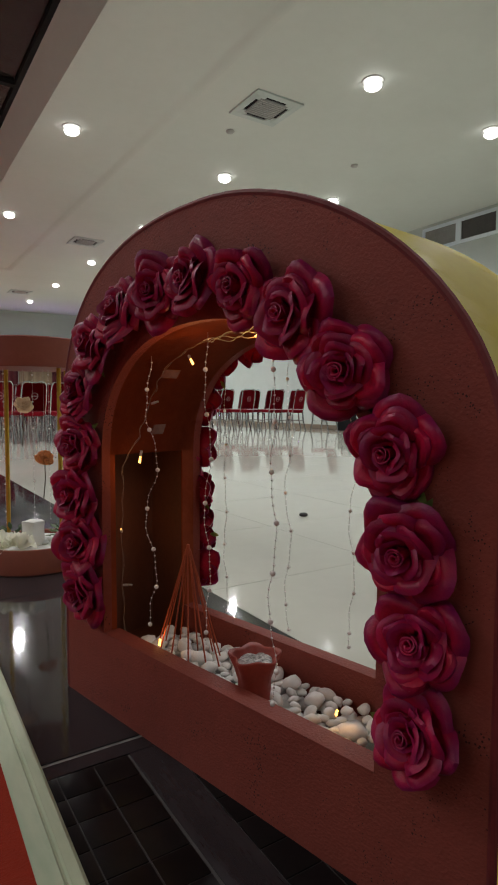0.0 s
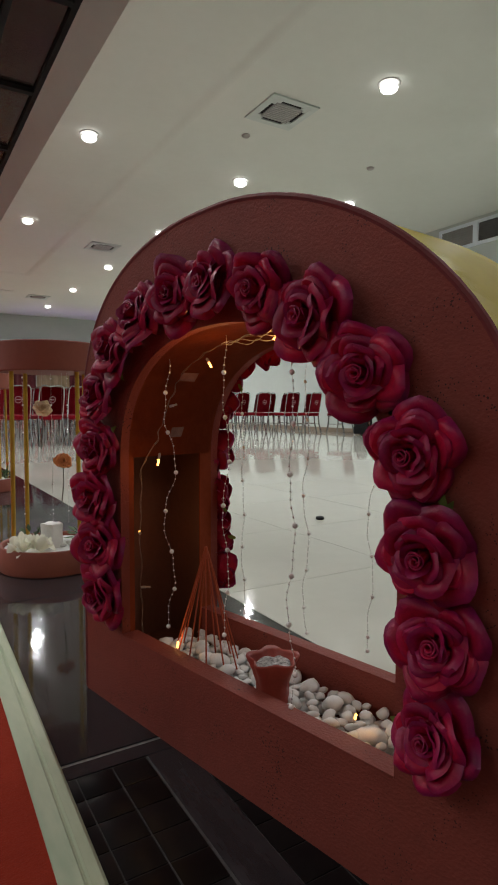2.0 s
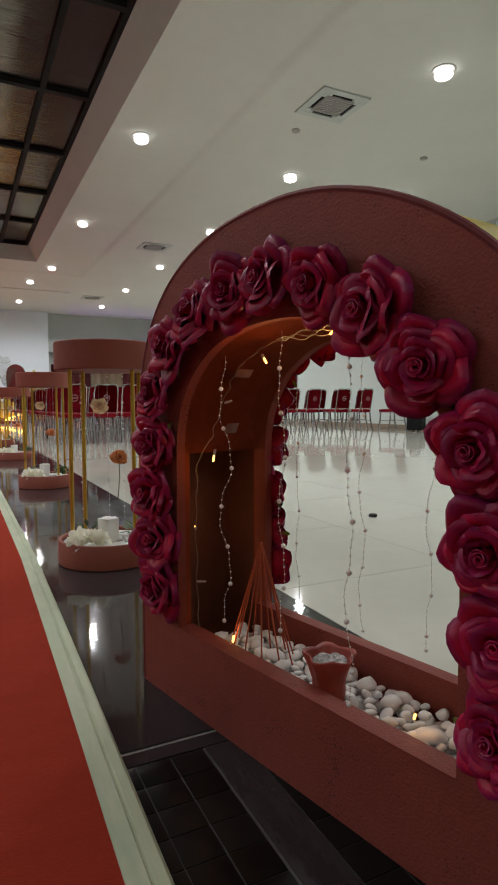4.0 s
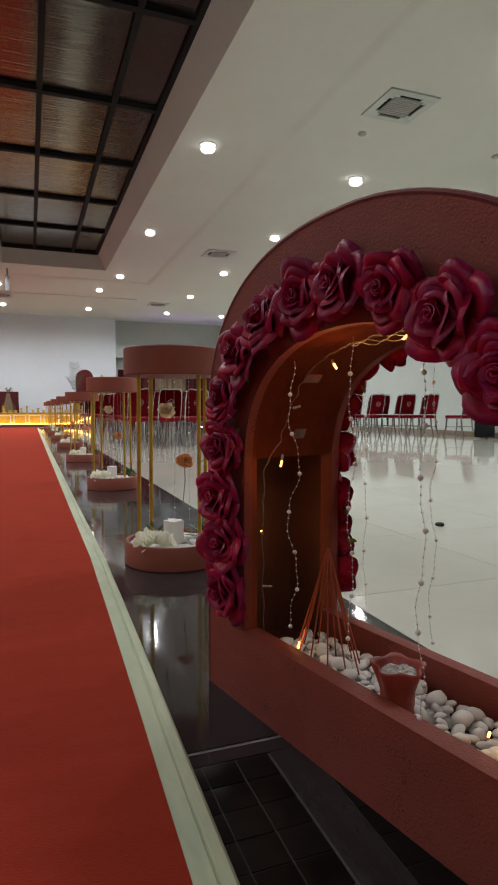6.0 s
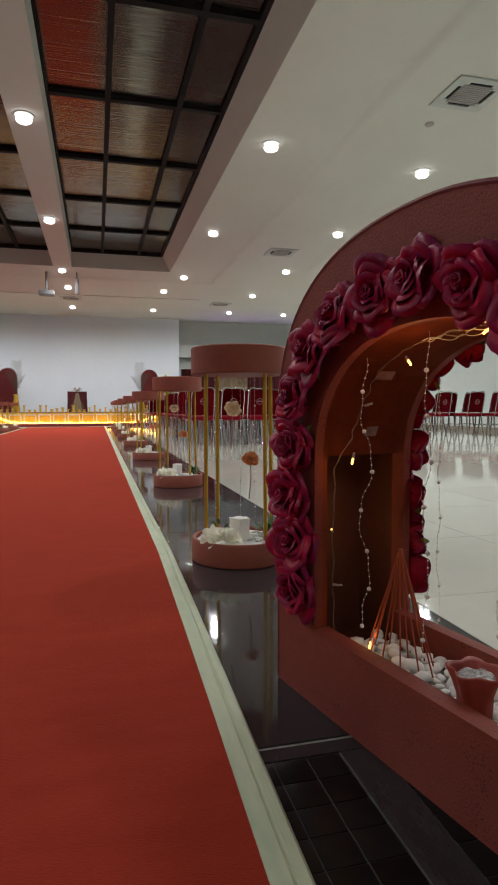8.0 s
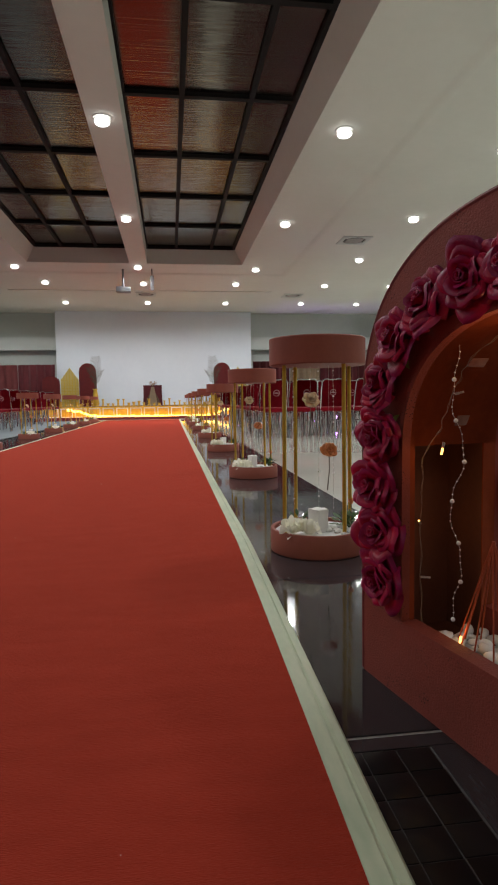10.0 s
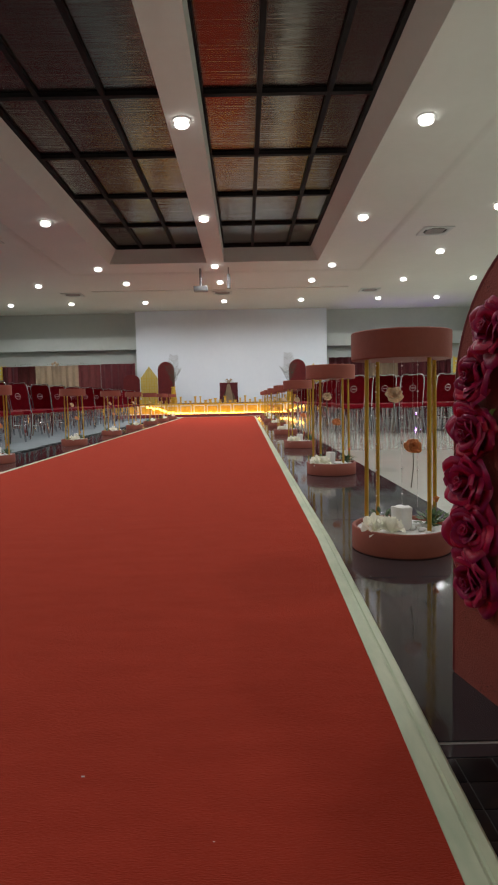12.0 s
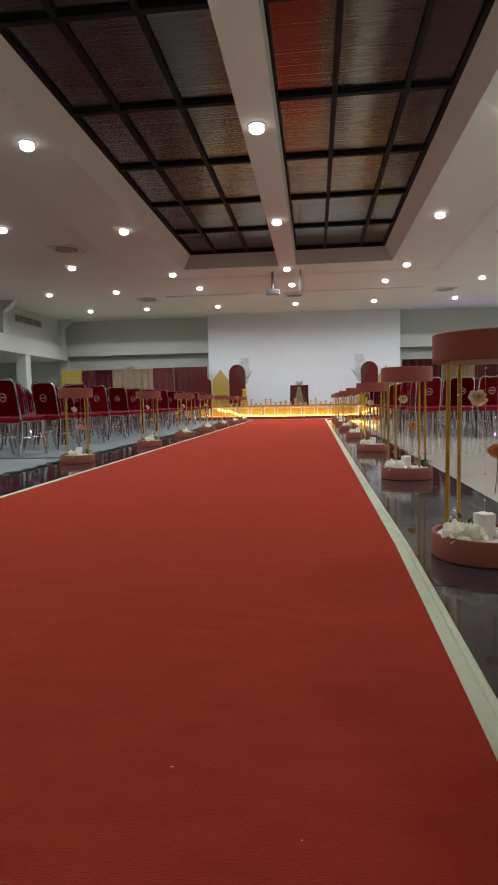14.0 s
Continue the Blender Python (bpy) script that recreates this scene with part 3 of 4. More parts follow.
def ring_plate(v0, v1):
    """The flat arch board between outer and inner outline, and the solid board below the sill."""
    lines = [[(u, v0, z) for u, z in OUT], [(u, v0, z) for u, z in INN], [(u, v1, z) for u, z in INN], [(u, v1, z) for u, z in OUT]]
    bm = bmesh.new()
    vs = [[bm.verts.new(p) for p in line] for line in lines]
    for k in range(len(OUT) - 1):
        for a, b in ((0, 1), (1, 2), (2, 3), (3, 0)):
            bm.faces.new((vs[a][k], vs[a][k + 1], vs[b][k + 1], vs[b][k]))
    # below the sill
    for a, b in ((0, 1), (3, 2)):
        bm.faces.new((vs[a][0], vs[b][0], vs[b][-1], vs[a][-1]))
    bm.faces.new((vs[1][0], vs[2][0], vs[2][-1], vs[1][-1]))
    bm.faces.new((vs[0][0], vs[3][0], vs[3][-1], vs[0][-1]))
    bmesh.ops.recalc_face_normals(bm, faces=bm.faces[:])
    return bm


part("front_panel", ring_plate(0, 0.02), M_maroon, arch)
part("back_panel", ring_plate(ARCH_D - 0.02, ARCH_D), M_maroon, arch)
SKIN = arch_line(0.47, 0.468, 0.503, 0.384, 0.0, 0.60, 2.4, 1.85)
SKIN_BACK = arch_line(0.47, 0.472, 0.516, 0.388, 0.0, 0.60, 2.4, 1.9)
mix_line = lambda t: [(a[0] + (b[0] - a[0]) * t, max(0.001, a[1] + (b[1] - a[1]) * t)) for a, b in zip(SKIN, SKIN_BACK)]
part("outer_skin", loft([[(u, v, z) for u, z in mix_line(v / ARCH_D)] for v in (0.0205, 0.08, 0.14, 0.20, ARCH_D + 0.003)], thick=0.003), M_yellow, arch, "yellow sheet bent over the arch", smooth=True)
part("rim_cord", tube([(u, 0.004, z) for u, z in arch_line(0.47, 0.471, 0.506, 0.386, 0.004, 0.60, 2.4, 1.85)], 0.006, 8), M_rim, arch, "thin dark red cord on the edge")
NZ, NV0, NV1 = 0.545, 0.032, 0.212
upper = [(AU - 0.325, NZ)] + [p for p in INN if p[1] > NZ or p[0] > AU]
part("soffit_lining", loft([[(u, v, z) for u, z in upper] for v in (0.02, 0.13, ARCH_D - 0.02)], thick=0.004), M_brown, arch, "brown painted inner lining")
UL = AU - 0.325
part("jamb_front_strip", boxes((UL - 0.004, 0.02, 0.1, UL, NV0, NZ)), M_brown, arch)
part("jamb_back_strip", boxes((UL - 0.004, NV1, 0.1, UL, ARCH_D - 0.02, NZ)), M_brown, arch)
# niche boards, a darker brown than the lining
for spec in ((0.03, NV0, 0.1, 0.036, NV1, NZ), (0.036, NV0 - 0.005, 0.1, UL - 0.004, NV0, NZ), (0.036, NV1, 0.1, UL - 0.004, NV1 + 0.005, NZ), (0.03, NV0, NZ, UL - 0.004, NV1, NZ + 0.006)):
    part("niche_board", boxes(spec), M_nichedark, arch, "dark brown board of the open niche")
part("front_sill", boxes((UL, 0.0202, 0.09, AU + 0.325, 0.036, SILL + 0.0003)), M_maroon, arch)
part("sill_cap", boxes((UL + 0.0005, -0.0012, SILL + 0.0004, AU + 0.3395, 0.0375, SILL + 0.004), bevel=0.0012), M_maroon, arch)
part("back_sill", boxes((UL, ARCH_D - 0.05, 0.09, AU + 0.325, ARCH_D - 0.0202, SILL + 0.011), bevel=0.002), M_maroon, arch)
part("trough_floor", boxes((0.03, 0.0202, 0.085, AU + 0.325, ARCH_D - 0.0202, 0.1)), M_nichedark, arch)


def in_arch(u, v, z):
    return ARCH @ Vector((u, v, z))


# ---- roses ----
def petal(rb, rt, h, hw, curl, seed, nu=11, nv=8):
    """A cupped petal with a rounded, slightly ruffled and rolled rim."""
    rnd = random.Random(seed)
    bm = bmesh.new()
    uvl = bm.loops.layers.uv.new("UVMap")
    ph = [rnd.uniform(0, 6.3) for _ in range(4)]
    point = rnd.uniform(0.05, 0.24)
    fold = rnd.uniform(-0.5, 0.5)
    grid = []
    for j in range(nv + 1):
        v = j / nv
        row = []
        for i in range(nu + 1):
            s = 2 * i / nu - 1
            width = math.sin(min(1.0, 0.28 + 0.85 * v) * math.pi / 2)
            a = s * hw * width
            w = v * (1 - 0.24 * abs(s) ** 3.2 * v + point * (1 - abs(s)) * v)
            r = rb + (rt - rb) * w ** 0.75
            z = h * w ** 1.15
            roll = curl * max(0.0, w - 0.5) / 0.5 * (0.45 + 0.95 * abs(s) ** 1.6) * (1 + fold * s)
            rim = 0.5 * (rt + h)
            r += roll * abs(roll) * 0.17 * rim
            z -= roll * roll * 0.15 * rim
            ruffle = 0.05 * rt * v * v * (math.sin(2.7 * s + ph[0]) + 0.7 * math.sin(5.6 * s + ph[1] + 3 * v) + 0.35 * math.sin(9.5 * s + ph[3]))
            row.append((bm.verts.new(((r + ruffle) * math.cos(a), (r + ruffle) * math.sin(a), z + 0.5 * ruffle * math.sin(2 * s + ph[2]))), (i / nu, v)))
        grid.append(row)
    for a, b in zip(grid, grid[1:]):
        for k in range(nu):
            quad = (a[k], a[k + 1], b[k + 1], b[k])
            f = bm.faces.new([q[0] for q in quad])
            f.smooth = True
            for loop, q in zip(f.loops, quad):
                loop[uvl].uv = q[1]
    return bm


def rolled_petal(rb, length, open0, open1, half, roll, flat, seed, nu=10, nv=12):
    """A stiff rose petal: it leaves the base at one slant, ends at another, and rolls back at the rim and corners to a point."""
    rnd = random.Random(seed)
    bm = bmesh.new()
    uvl = bm.loops.layers.uv.new("UVMap")
    ph = [rnd.uniform(0, 6.3) for _ in range(3)]
    tip, fold, ridge = rnd.uniform(0.03, 0.15), rnd.uniform(-0.5, 0.5), rnd.uniform(-0.4, 0.4)
    cols = []
    for i in range(nu + 1):
        q = 2 * i / nu - 1
        run = length * (1 - 0.15 * abs(q) ** 2.6 + tip * (1 - abs(q)) ** 1.4)
        r, z, col = rb, 0.0, []
        for j in range(nv + 1):
            v = j / nv
            over = max(0.0, min(1.0, (v + 0.24 * abs(q) ** 1.5 * (1 + fold * q) - 0.77) / 0.24))
            slant = radians(open0 + (open1 - open0) * v ** 0.8 + roll * over ** 1.6)
            if j:
                r += run / nv * math.sin(slant)
                z += run / nv * math.cos(slant)
            a = q * half * math.sin(min(1.0, 0.36 + 0.85 * v) * math.pi / 2) / flat
            rr = r + length * v * (0.03 * math.sin(3.1 * q + ph[0]) + 0.022 * math.sin(6.7 * q + ph[1] + 3 * v) - 0.07 * abs(q - ridge) * v + 0.03 * v)
            c = max(rr, 0.02 * length) * flat
            col.append((bm.verts.new((rr - c + c * math.cos(a), c * math.sin(a), z + 0.03 * length * v * math.sin(4 * q + ph[2]))), (i / nu, v)))
        cols.append(col)
    for a, b in zip(cols, cols[1:]):
        for k in range(nv):
            quad = (a[k], b[k], b[k + 1], a[k + 1])
            f = bm.faces.new([q[0] for q in quad])
            f.smooth = True
            for loop, q in zip(f.loops, quad):
                loop[uvl].uv = q[1]
    return bm


def rolled_bud(R, seed):
    """The tight spiral at the heart of a rose."""
    rnd = random.Random(seed)
    bm = bmesh.new()
    uvl = bm.loops.layers.uv.new("UVMap")
    n, ph = 44, rnd.uniform(0, 6.3)
    rows = []
    for i in range(n + 1):
        t = i / n
        a, r = ph + t * 2.7 * math.tau, R * (0.018 + 0.135 * t)
        top = R * (0.70 - 0.05 * t + 0.025 * math.sin(5 * a * 0.5 + ph))
        rows.append([(bm.verts.new((rr * math.cos(a), rr * math.sin(a), z)), (t, v)) for rr, z, v in ((r * 0.8, 0.15 * R, 0.2), (r, top - 0.16 * R, 0.5), (r + 0.006 * R, top - 0.03 * R, 0.8), (r + 0.03 * R, top, 0.95), (r + 0.05 * R, top - 0.015 * R, 1.0))])
    for a, b in zip(rows, rows[1:]):
        for k in range(4):
            quad = (a[k], b[k], b[k + 1], a[k + 1])
            f = bm.faces.new([q[0] for q in quad])
            f.smooth = True
            for loop, q in zip(f.loops, quad):
                loop[uvl].uv = q[1]
    return bm


# count, base radius, length, slant at base and rim, roll, flatness
ROLLED = ((3, 0.07, 0.70, 20, 3, 60, 1.0), (3, 0.08, 0.72, 30, 10, 90, 1.0), (4, 0.09, 0.76, 39, 18, 105, 1.05), (4, 0.10, 0.82, 49, 28, 115, 1.05), (5, 0.11, 0.90, 61, 40, 120, 1.15), (5, 0.12, 0.97, 74, 56, 105, 1.2))


def satin_rose(R, material, seed, label, category, group, name="artificial_rose", leaf=True):
    """A stiff satin rose facing +z with rolled, pointed petals."""
    rnd = random.Random(seed)
    r = thing(name, pose(0, 0, 0), label, category, group)
    part("core", rolled_bud(R, seed), material, r, m=pose(0, 0, 0, rnd.uniform(-8, 8), rnd.uniform(-8, 8), 0), smooth=True)
    for w, (n, rb, length, open0, open1, roll, flat) in enumerate(ROLLED):
        turn = rnd.uniform(0, 360)
        for k in range(n):
            bm = rolled_petal(rb * R, length * R * rnd.uniform(0.92, 1.06), open0 + rnd.uniform(-4, 4), open1 + rnd.uniform(-9, 8), 1.30 * math.pi / n * rnd.uniform(0.9, 1.1), roll * rnd.uniform(0.55, 1.25), flat, seed * 100 + w * 10 + k)
            part("petal", bm, material, r, m=pose(0, 0, 0.0, rnd.uniform(-4, 4), rnd.uniform(-4, 4), turn + 360 * k / n + rnd.uniform(-11, 11)))
    if leaf:
        bm = loft([[(0.0, -0.002, 0), (0, 0.002, 0)], [(0.008, -0.006, 0.004), (0.008, 0.006, 0.004)], [(0.018, -0.004, 0.006), (0.018, 0.004, 0.006)], [(0.025, -0.0005, 0.003), (0.025, 0.0005, 0.003)]], thick=0.0008)
        part("leaf", bm, M_limeleaf, r, "lime green leaf tip", m=pose(0, 0, 0, 0, 0, rnd.uniform(0, 360)) @ pose(0.80 * R, 0, 0.006))
    return r


def rose(R, material, seed, name, label, category, group, whorls):
    """An open bloom facing +z, petal by petal."""
    rnd = random.Random(seed)
    r = thing(name, pose(0, 0, 0), label, category, group)
    part("core", lathe([(0.03 * R, 0), (0.10 * R, 0.2 * R), (0.11 * R, 0.5 * R), (0.07 * R, 0.7 * R), (0.02 * R, 0.74 * R)], 10), material, r, smooth=True)
    for w, (n, rb, rt, h, hw, curl) in enumerate(whorls):
        turn = rnd.uniform(0, 360)
        for k in range(n):
            bm = petal(rb * R, rt * R * rnd.uniform(0.87, 1.13), h * R * rnd.uniform(0.84, 1.1), hw, curl * rnd.uniform(0.6, 1.3), seed * 100 + w * 10 + k)
            part("petal", bm, material, r, m=pose(0, 0, 0.0, rnd.uniform(-5, 5), rnd.uniform(-6, 6), turn + 360 * k / n + rnd.uniform(-9, 9)))
    return r


FRONT_ROSES = [(0.111, 0.256), (0.099, 0.355), (0.087, 0.456), (0.098, 0.566), (0.108, 0.672), (0.174, 0.767), (0.265, 0.821), (0.374, 0.850), (0.478, 0.852), (0.586, 0.832), (0.692, 0.778), (0.775, 0.699), (0.852, 0.598), (0.868, 0.476), (0.886, 0.367), (0.890, 0.252)]
BACK_ROSES = [(0.140, 0.255), (0.128, 0.345), (0.125, 0.437), (0.130, 0.550), (0.140, 0.660), (0.200, 0.745), (0.300, 0.790), (0.42, 0.81), (0.55, 0.80), (0.67, 0.75), (0.77, 0.66), (0.83, 0.55), (0.84, 0.44), (0.84, 0.33)]
ROSE_LABEL = "open crimson satin rose with purple-tinged petals on the arch"
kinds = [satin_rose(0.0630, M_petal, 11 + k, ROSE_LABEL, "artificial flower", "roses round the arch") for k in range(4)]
rnd = random.Random(5)


def set_rose(k, u, v, z, face, size=1.0, used=[]):
    tip = Matrix.Rotation(radians(90 * face), 4, "X") @ pose(0, 0, 0, rnd.uniform(-13, 13), rnd.uniform(-16, 8), rnd.uniform(0, 360))
    m = ARCH @ Matrix.Translation((u, v, z)) @ tip @ Matrix.Diagonal((size, size, size, 1))
    src = kinds[k % 4]
    if k % 4 not in used and len(used) < 4:
        used.append(k % 4)
        src.matrix_basis = m
        return src
    ob = copy_thing(src, m)
    ob.matrix_basis = m
    return ob


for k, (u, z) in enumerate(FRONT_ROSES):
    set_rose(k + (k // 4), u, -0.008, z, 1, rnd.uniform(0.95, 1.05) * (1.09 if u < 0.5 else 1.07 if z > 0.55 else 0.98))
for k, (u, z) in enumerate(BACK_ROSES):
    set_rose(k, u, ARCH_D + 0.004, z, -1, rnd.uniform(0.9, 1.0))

# ---- sill: pebbles, pot, sticks ----
def pebble_mesh(seed):
    rnd = random.Random(seed)
    bm = bmesh.new()
    bmesh.ops.create_icosphere(bm, subdivisions=2, radius=1)
    o = Vector((seed * 3.1, 0, 0))
    for v in bm.verts:
        v.co *= 1 + 0.30 * noise.noise(v.co * 1.1 + o) + 0.10 * noise.noise(v.co * 2.6 + o)
    return mesh_of("pebble", bm, M_pebble, True)


pebbles = [pebble_mesh(k) for k in range(5)]
rnd = random.Random(8)
spots = []
for k in range(1500):
    u, v, r = rnd.uniform(UL + 0.0, AU + 0.30), rnd.uniform(0.05, ARCH_D - 0.07), rnd.choice((0.009, 0.011, 0.014, 0.018))
    layer = 0 if k < 900 else 1
    if all((u - a) ** 2 + (v - b) ** 2 > (0.82 * (r + c)) ** 2 or d != layer for a, b, c, d in spots):
        spots.append((u, v, r, layer))
for u, v, r, layer in spots:
    ob = part("pebble", rnd.choice(pebbles), None)
    ob.matrix_basis = ARCH @ Matrix.LocRotScale((u, v, 0.1 + r * 0.55 + layer * 0.022), Euler((rnd.uniform(-0.4, 0.4), rnd.uniform(-0.4, 0.4), rnd.uniform(0, 6))), (r * rnd.uniform(1.0, 1.5), r, r * rnd.uniform(0.55, 0.8)))
    tagged(ob, "smooth white pebble in the arch sill", "pebble", "pebbles in the sill")


def pot(m):
    p = thing("incense_pot", m, "small red glazed pot with wavy rim and grey foil filling", "pot")
    wave = lambda a, k: 1 + (0.0, 0.0, 0.03, 0.05, 0.09, 0.15, 0.16, 0.13, 0.05)[k] * math.cos(5 * a + 0.4) + 0.02 * math.sin(3 * a + k)
    part("bowl", lathe([(0.027, 0), (0.032, 0.007), (0.027, 0.024), (0.027, 0.044), (0.033, 0.062), (0.041, 0.080), (0.040, 0.083), (0.035, 0.078), (0.028, 0.066)], 60, wave=wave), M_pot, p, smooth=True)
    bm = lathe([(0.001, 0.074), (0.012, 0.076), (0.022, 0.073), (0.029, 0.071), (0.029, 0.067), (0.001, 0.066)], 30)
    for v in bm.verts:
        v.co.z += 0.006 * noise.noise(v.co * 90)
    part("filling", bm, M_ash, p, "crumpled grey and black foil")


pot(ARCH @ pose(0.515, 0.088, 0.106) @ Matrix.Diagonal((1.08, 1.08, 1.25, 1)))


def stick_cone(m):
    c = thing("stick_cone", m, "cone of thin orange sticks tied at the top", "stick bundle")
    for k in range(11):
        a = k * math.tau / 11 + 0.2
        part("stick", tube([(0.092 * math.cos(a), 0.055 * math.sin(a), 0), (0.004 * math.cos(a), 0.004 * math.sin(a), 0.242)], 0.0016, 6), M_stick, c)
    part("tie", tube([(0, 0, 0.228), (0, 0, 0.252)], 0.006, 8, r1=0.003), M_stick, c)


stick_cone(ARCH @ pose(0.295, 0.115, 0.112))


# ---- pearl strings and fairy lights ----
def garland(u, v, z0, z1, seed, sway=0.012, gap=0.075, size=1.0):
    rnd = random.Random(seed)
    g = thing("pearl_garland", ARCH @ pose(u, v, z0), "string of pink-white pearls on clear wire", "bead garland", "pearl strings in the arch")
    n = max(6, int((z0 - z1) / 0.0125))
    ph = rnd.uniform(0, 6)
    line = []
    for i in range(n + 1):
        t = i / n
        s = (z0 - z1) * t
        line.append(Vector((sway * math.sin(s * 32 + ph) * min(1, t * 4) + 0.3 * sway * math.sin(s * 90), 0.5 * sway * math.sin(s * 25 + 2 * ph), -s)))
    part("wire", tube(line, 0.00035, 4), M_wire, g)
    step = max(3, round(gap / 0.0125))
    bm = bmesh.new()
    for i, p in enumerate(line):
        if i % step == step - 1 or i == n:
            part("pearl", pearl_mesh, None, g, m=Matrix.LocRotScale(p, None, (size,) * 3))
        elif i:
            ball(0.0017 * size, p, 6, 4, bm)
    tagged(part("bead_strand", bm, M_pearl, g, smooth=True), kind="stuff")


pearl_mesh = mesh_of("pearl", ball(0.0043, seg=14, rings=9), M_pearl, True)
for k, (u, v, z0, z1) in enumerate(((0.312, 0.012, 0.742, 0.226), (0.465, 0.02, 0.775, 0.226), (0.637, 0.0, 0.768, 0.195), (0.262, 0.25, 0.70, 0.16), (0.462, 0.235, 0.765, 0.2), (0.62, 0.23, 0.75, 0.21))):
    garland(u, v, z0, z1, k + 3, sway=0.006 if k else 0.012, size=1.0 if k < 3 else 0.8)

fl = thing("fairy_lights", ARCH, "clear-wired string of small warm lights, lit, taped inside the arch", "string lights")
path = [(UL + 0.004, 0.05, 0.13), (UL + 0.002, 0.045, 0.35), (UL + 0.003, 0.05, 0.53), (0.20, 0.06, 0.58), (0.215, 0.08, 0.66), (0.265, 0.08, 0.725), (0.34, 0.085, 0.762), (0.44, 0.085, 0.780), (0.54, 0.08, 0.782)]
ts = np.linspace(0, len(path) - 1, 90)
wire = [Vector([float(np.interp(t, range(len(path)), [p[k] for p in path])) for k in range(3)]) for t in ts]
for _ in range(6):
    wire = [wire[0]] + [(wire[i - 1] + wire[i] * 2 + wire[i + 1]) / 4 for i in range(1, len(wire) - 1)] + [wire[-1]]
wire = [p + Vector((0.0012 * math.sin(i * 1.7), 0.002 * math.cos(i * 1.3), 0.0012 * math.sin(i * 0.9))) for i, p in enumerate(wire)]
part("wire", tube(wire, 0.0005, 5), M_lightwire, fl)
part("wire", tube([p + Vector((0.0015 * math.cos(i * 0.8), 0.0025 * math.sin(i * 0.8), -0.0015)) for i, p in enumerate(wire)], 0.0005, 5), M_lightwire, fl)
for k in range(3):
    part("wire", tube([(0.40 + 0.15 * t, 0.066 + 0.009 * k + 0.006 * math.sin(11 * t + 2 * k), 0.768 + 0.014 * t - 0.006 * t * k + 0.003 * math.sin(16 * t + 3 * k)) for t in (i / 30 for i in range(31))], 0.0007, 5), M_wire, fl, "slack bundle of clear wire")
BULBS = [((UL - 0.014, 0.055, 0.378), (-0.5, 0.3, 0), 1), ((UL + 0.006, 0.055, 0.262), (0.5, 0.1, 0.1), 0), ((0.222, 0.05, 0.545), (-0.3, 0, -1), 1), ((0.372, 0.06, 0.735), (0.6, -0.2, -0.5), 1), ((0.555, 0.06, 0.772), (-0.6, -0.3, -0.5), 1), ((0.245, 0.07, 0.655), (0.7, -0.1, 0.1), 0), ((0.255, 0.07, 0.152), (0.2, 0, 0.9), 1), ((0.685, 0.10, 0.158), (0.3, -0.3, 0.5), 1), ((0.562, 0.066, 0.118), (-0.4, 0.2, 0.2), 1)]
for p, d, lit in BULBS:
    p, d = Vector(p), Vector(d).normalized()
    bulb = part("bulb", tube([p, p + d * 0.014], 0.0022, 8), M_fairy if lit else M_wire, fl, "glowing amber bulb" if lit else "unlit clear bulb", smooth=True)
    part("bulb_base", tube([p - d * 0.012, p], 0.0027, 8), M_wire, bulb)
    if lit:
        lamp = bpy.data.lights.new("bulb_light", "POINT")
        lamp.energy, lamp.color, lamp.shadow_soft_size = (0.07 if p.x < 0.2 else 0.045 if p.x < 0.3 else 0.15) if p.z > 0.2 else 0.03, (1.0, 0.45, 0.12), 0.006
        new("bulb_light", lamp).matrix_basis = ARCH @ Matrix.Translation(p + d * 0.028)
for k, (u, z, a) in enumerate(((0.232, 0.600, 68), (0.285, 0.712, 45), (0.50, 0.784, 0))):
    part("tape", boxes((-0.011, -0.019, -0.0008, 0.011, 0.019, 0.0), bevel=0.0003), M_tape, fl, "strip of clear tape", m=pose(u, 0.088 - 0.008 * k, z, 0, -a, 14 - 17 * k))

# ---- aisle stands ----
def leaf_sprig(n, length, seed, material):
    rnd = random.Random(seed)
    bm = bmesh.new()
    for k in range(n):
        a, up = rnd.uniform(0, 6.28), rnd.uniform(0.3, 1.1)
        d = Vector((math.cos(a) * math.cos(up), math.sin(a) * math.cos(up), math.sin(up)))
        s = d.cross(Vector((0, 0, 1))).normalized()
        base = d * rnd.uniform(0.0, length * 0.7)
        L, W = length * rnd.uniform(0.32, 0.5), length * 0.105
        nrm = s.cross(d)
        a0, b0, c0, d0 = base, base + d * L * 0.45 + s * W, base + d * L - nrm * L * 0.15, base + d * L * 0.45 - s * W
        mid = base + d * L * 0.5 + nrm * W * 0.35
        vs = [bm.verts.new(p) for p in (a0, b0, c0, d0, mid)]
        for i in range(4):
            bm.faces.new((vs[i], vs[(i + 1) % 4], vs[4]))
    return bm


SOFT = ((3, 0.05, 0.16, 0.95, 1.3, 0.1), (4, 0.12, 0.36, 1.0, 1.05, 0.4), (5, 0.2, 0.56, 0.95, 0.9, 0.6), (6, 0.25, 0.74, 0.8, 0.75, 0.9))
OPEN = ((6, 0.04, 0.26, 0.95, 0.62, 0.8), (8, 0.08, 0.48, 0.92, 0.55, 1.1), (8, 0.10, 0.74, 0.66, 0.50, 1.2))


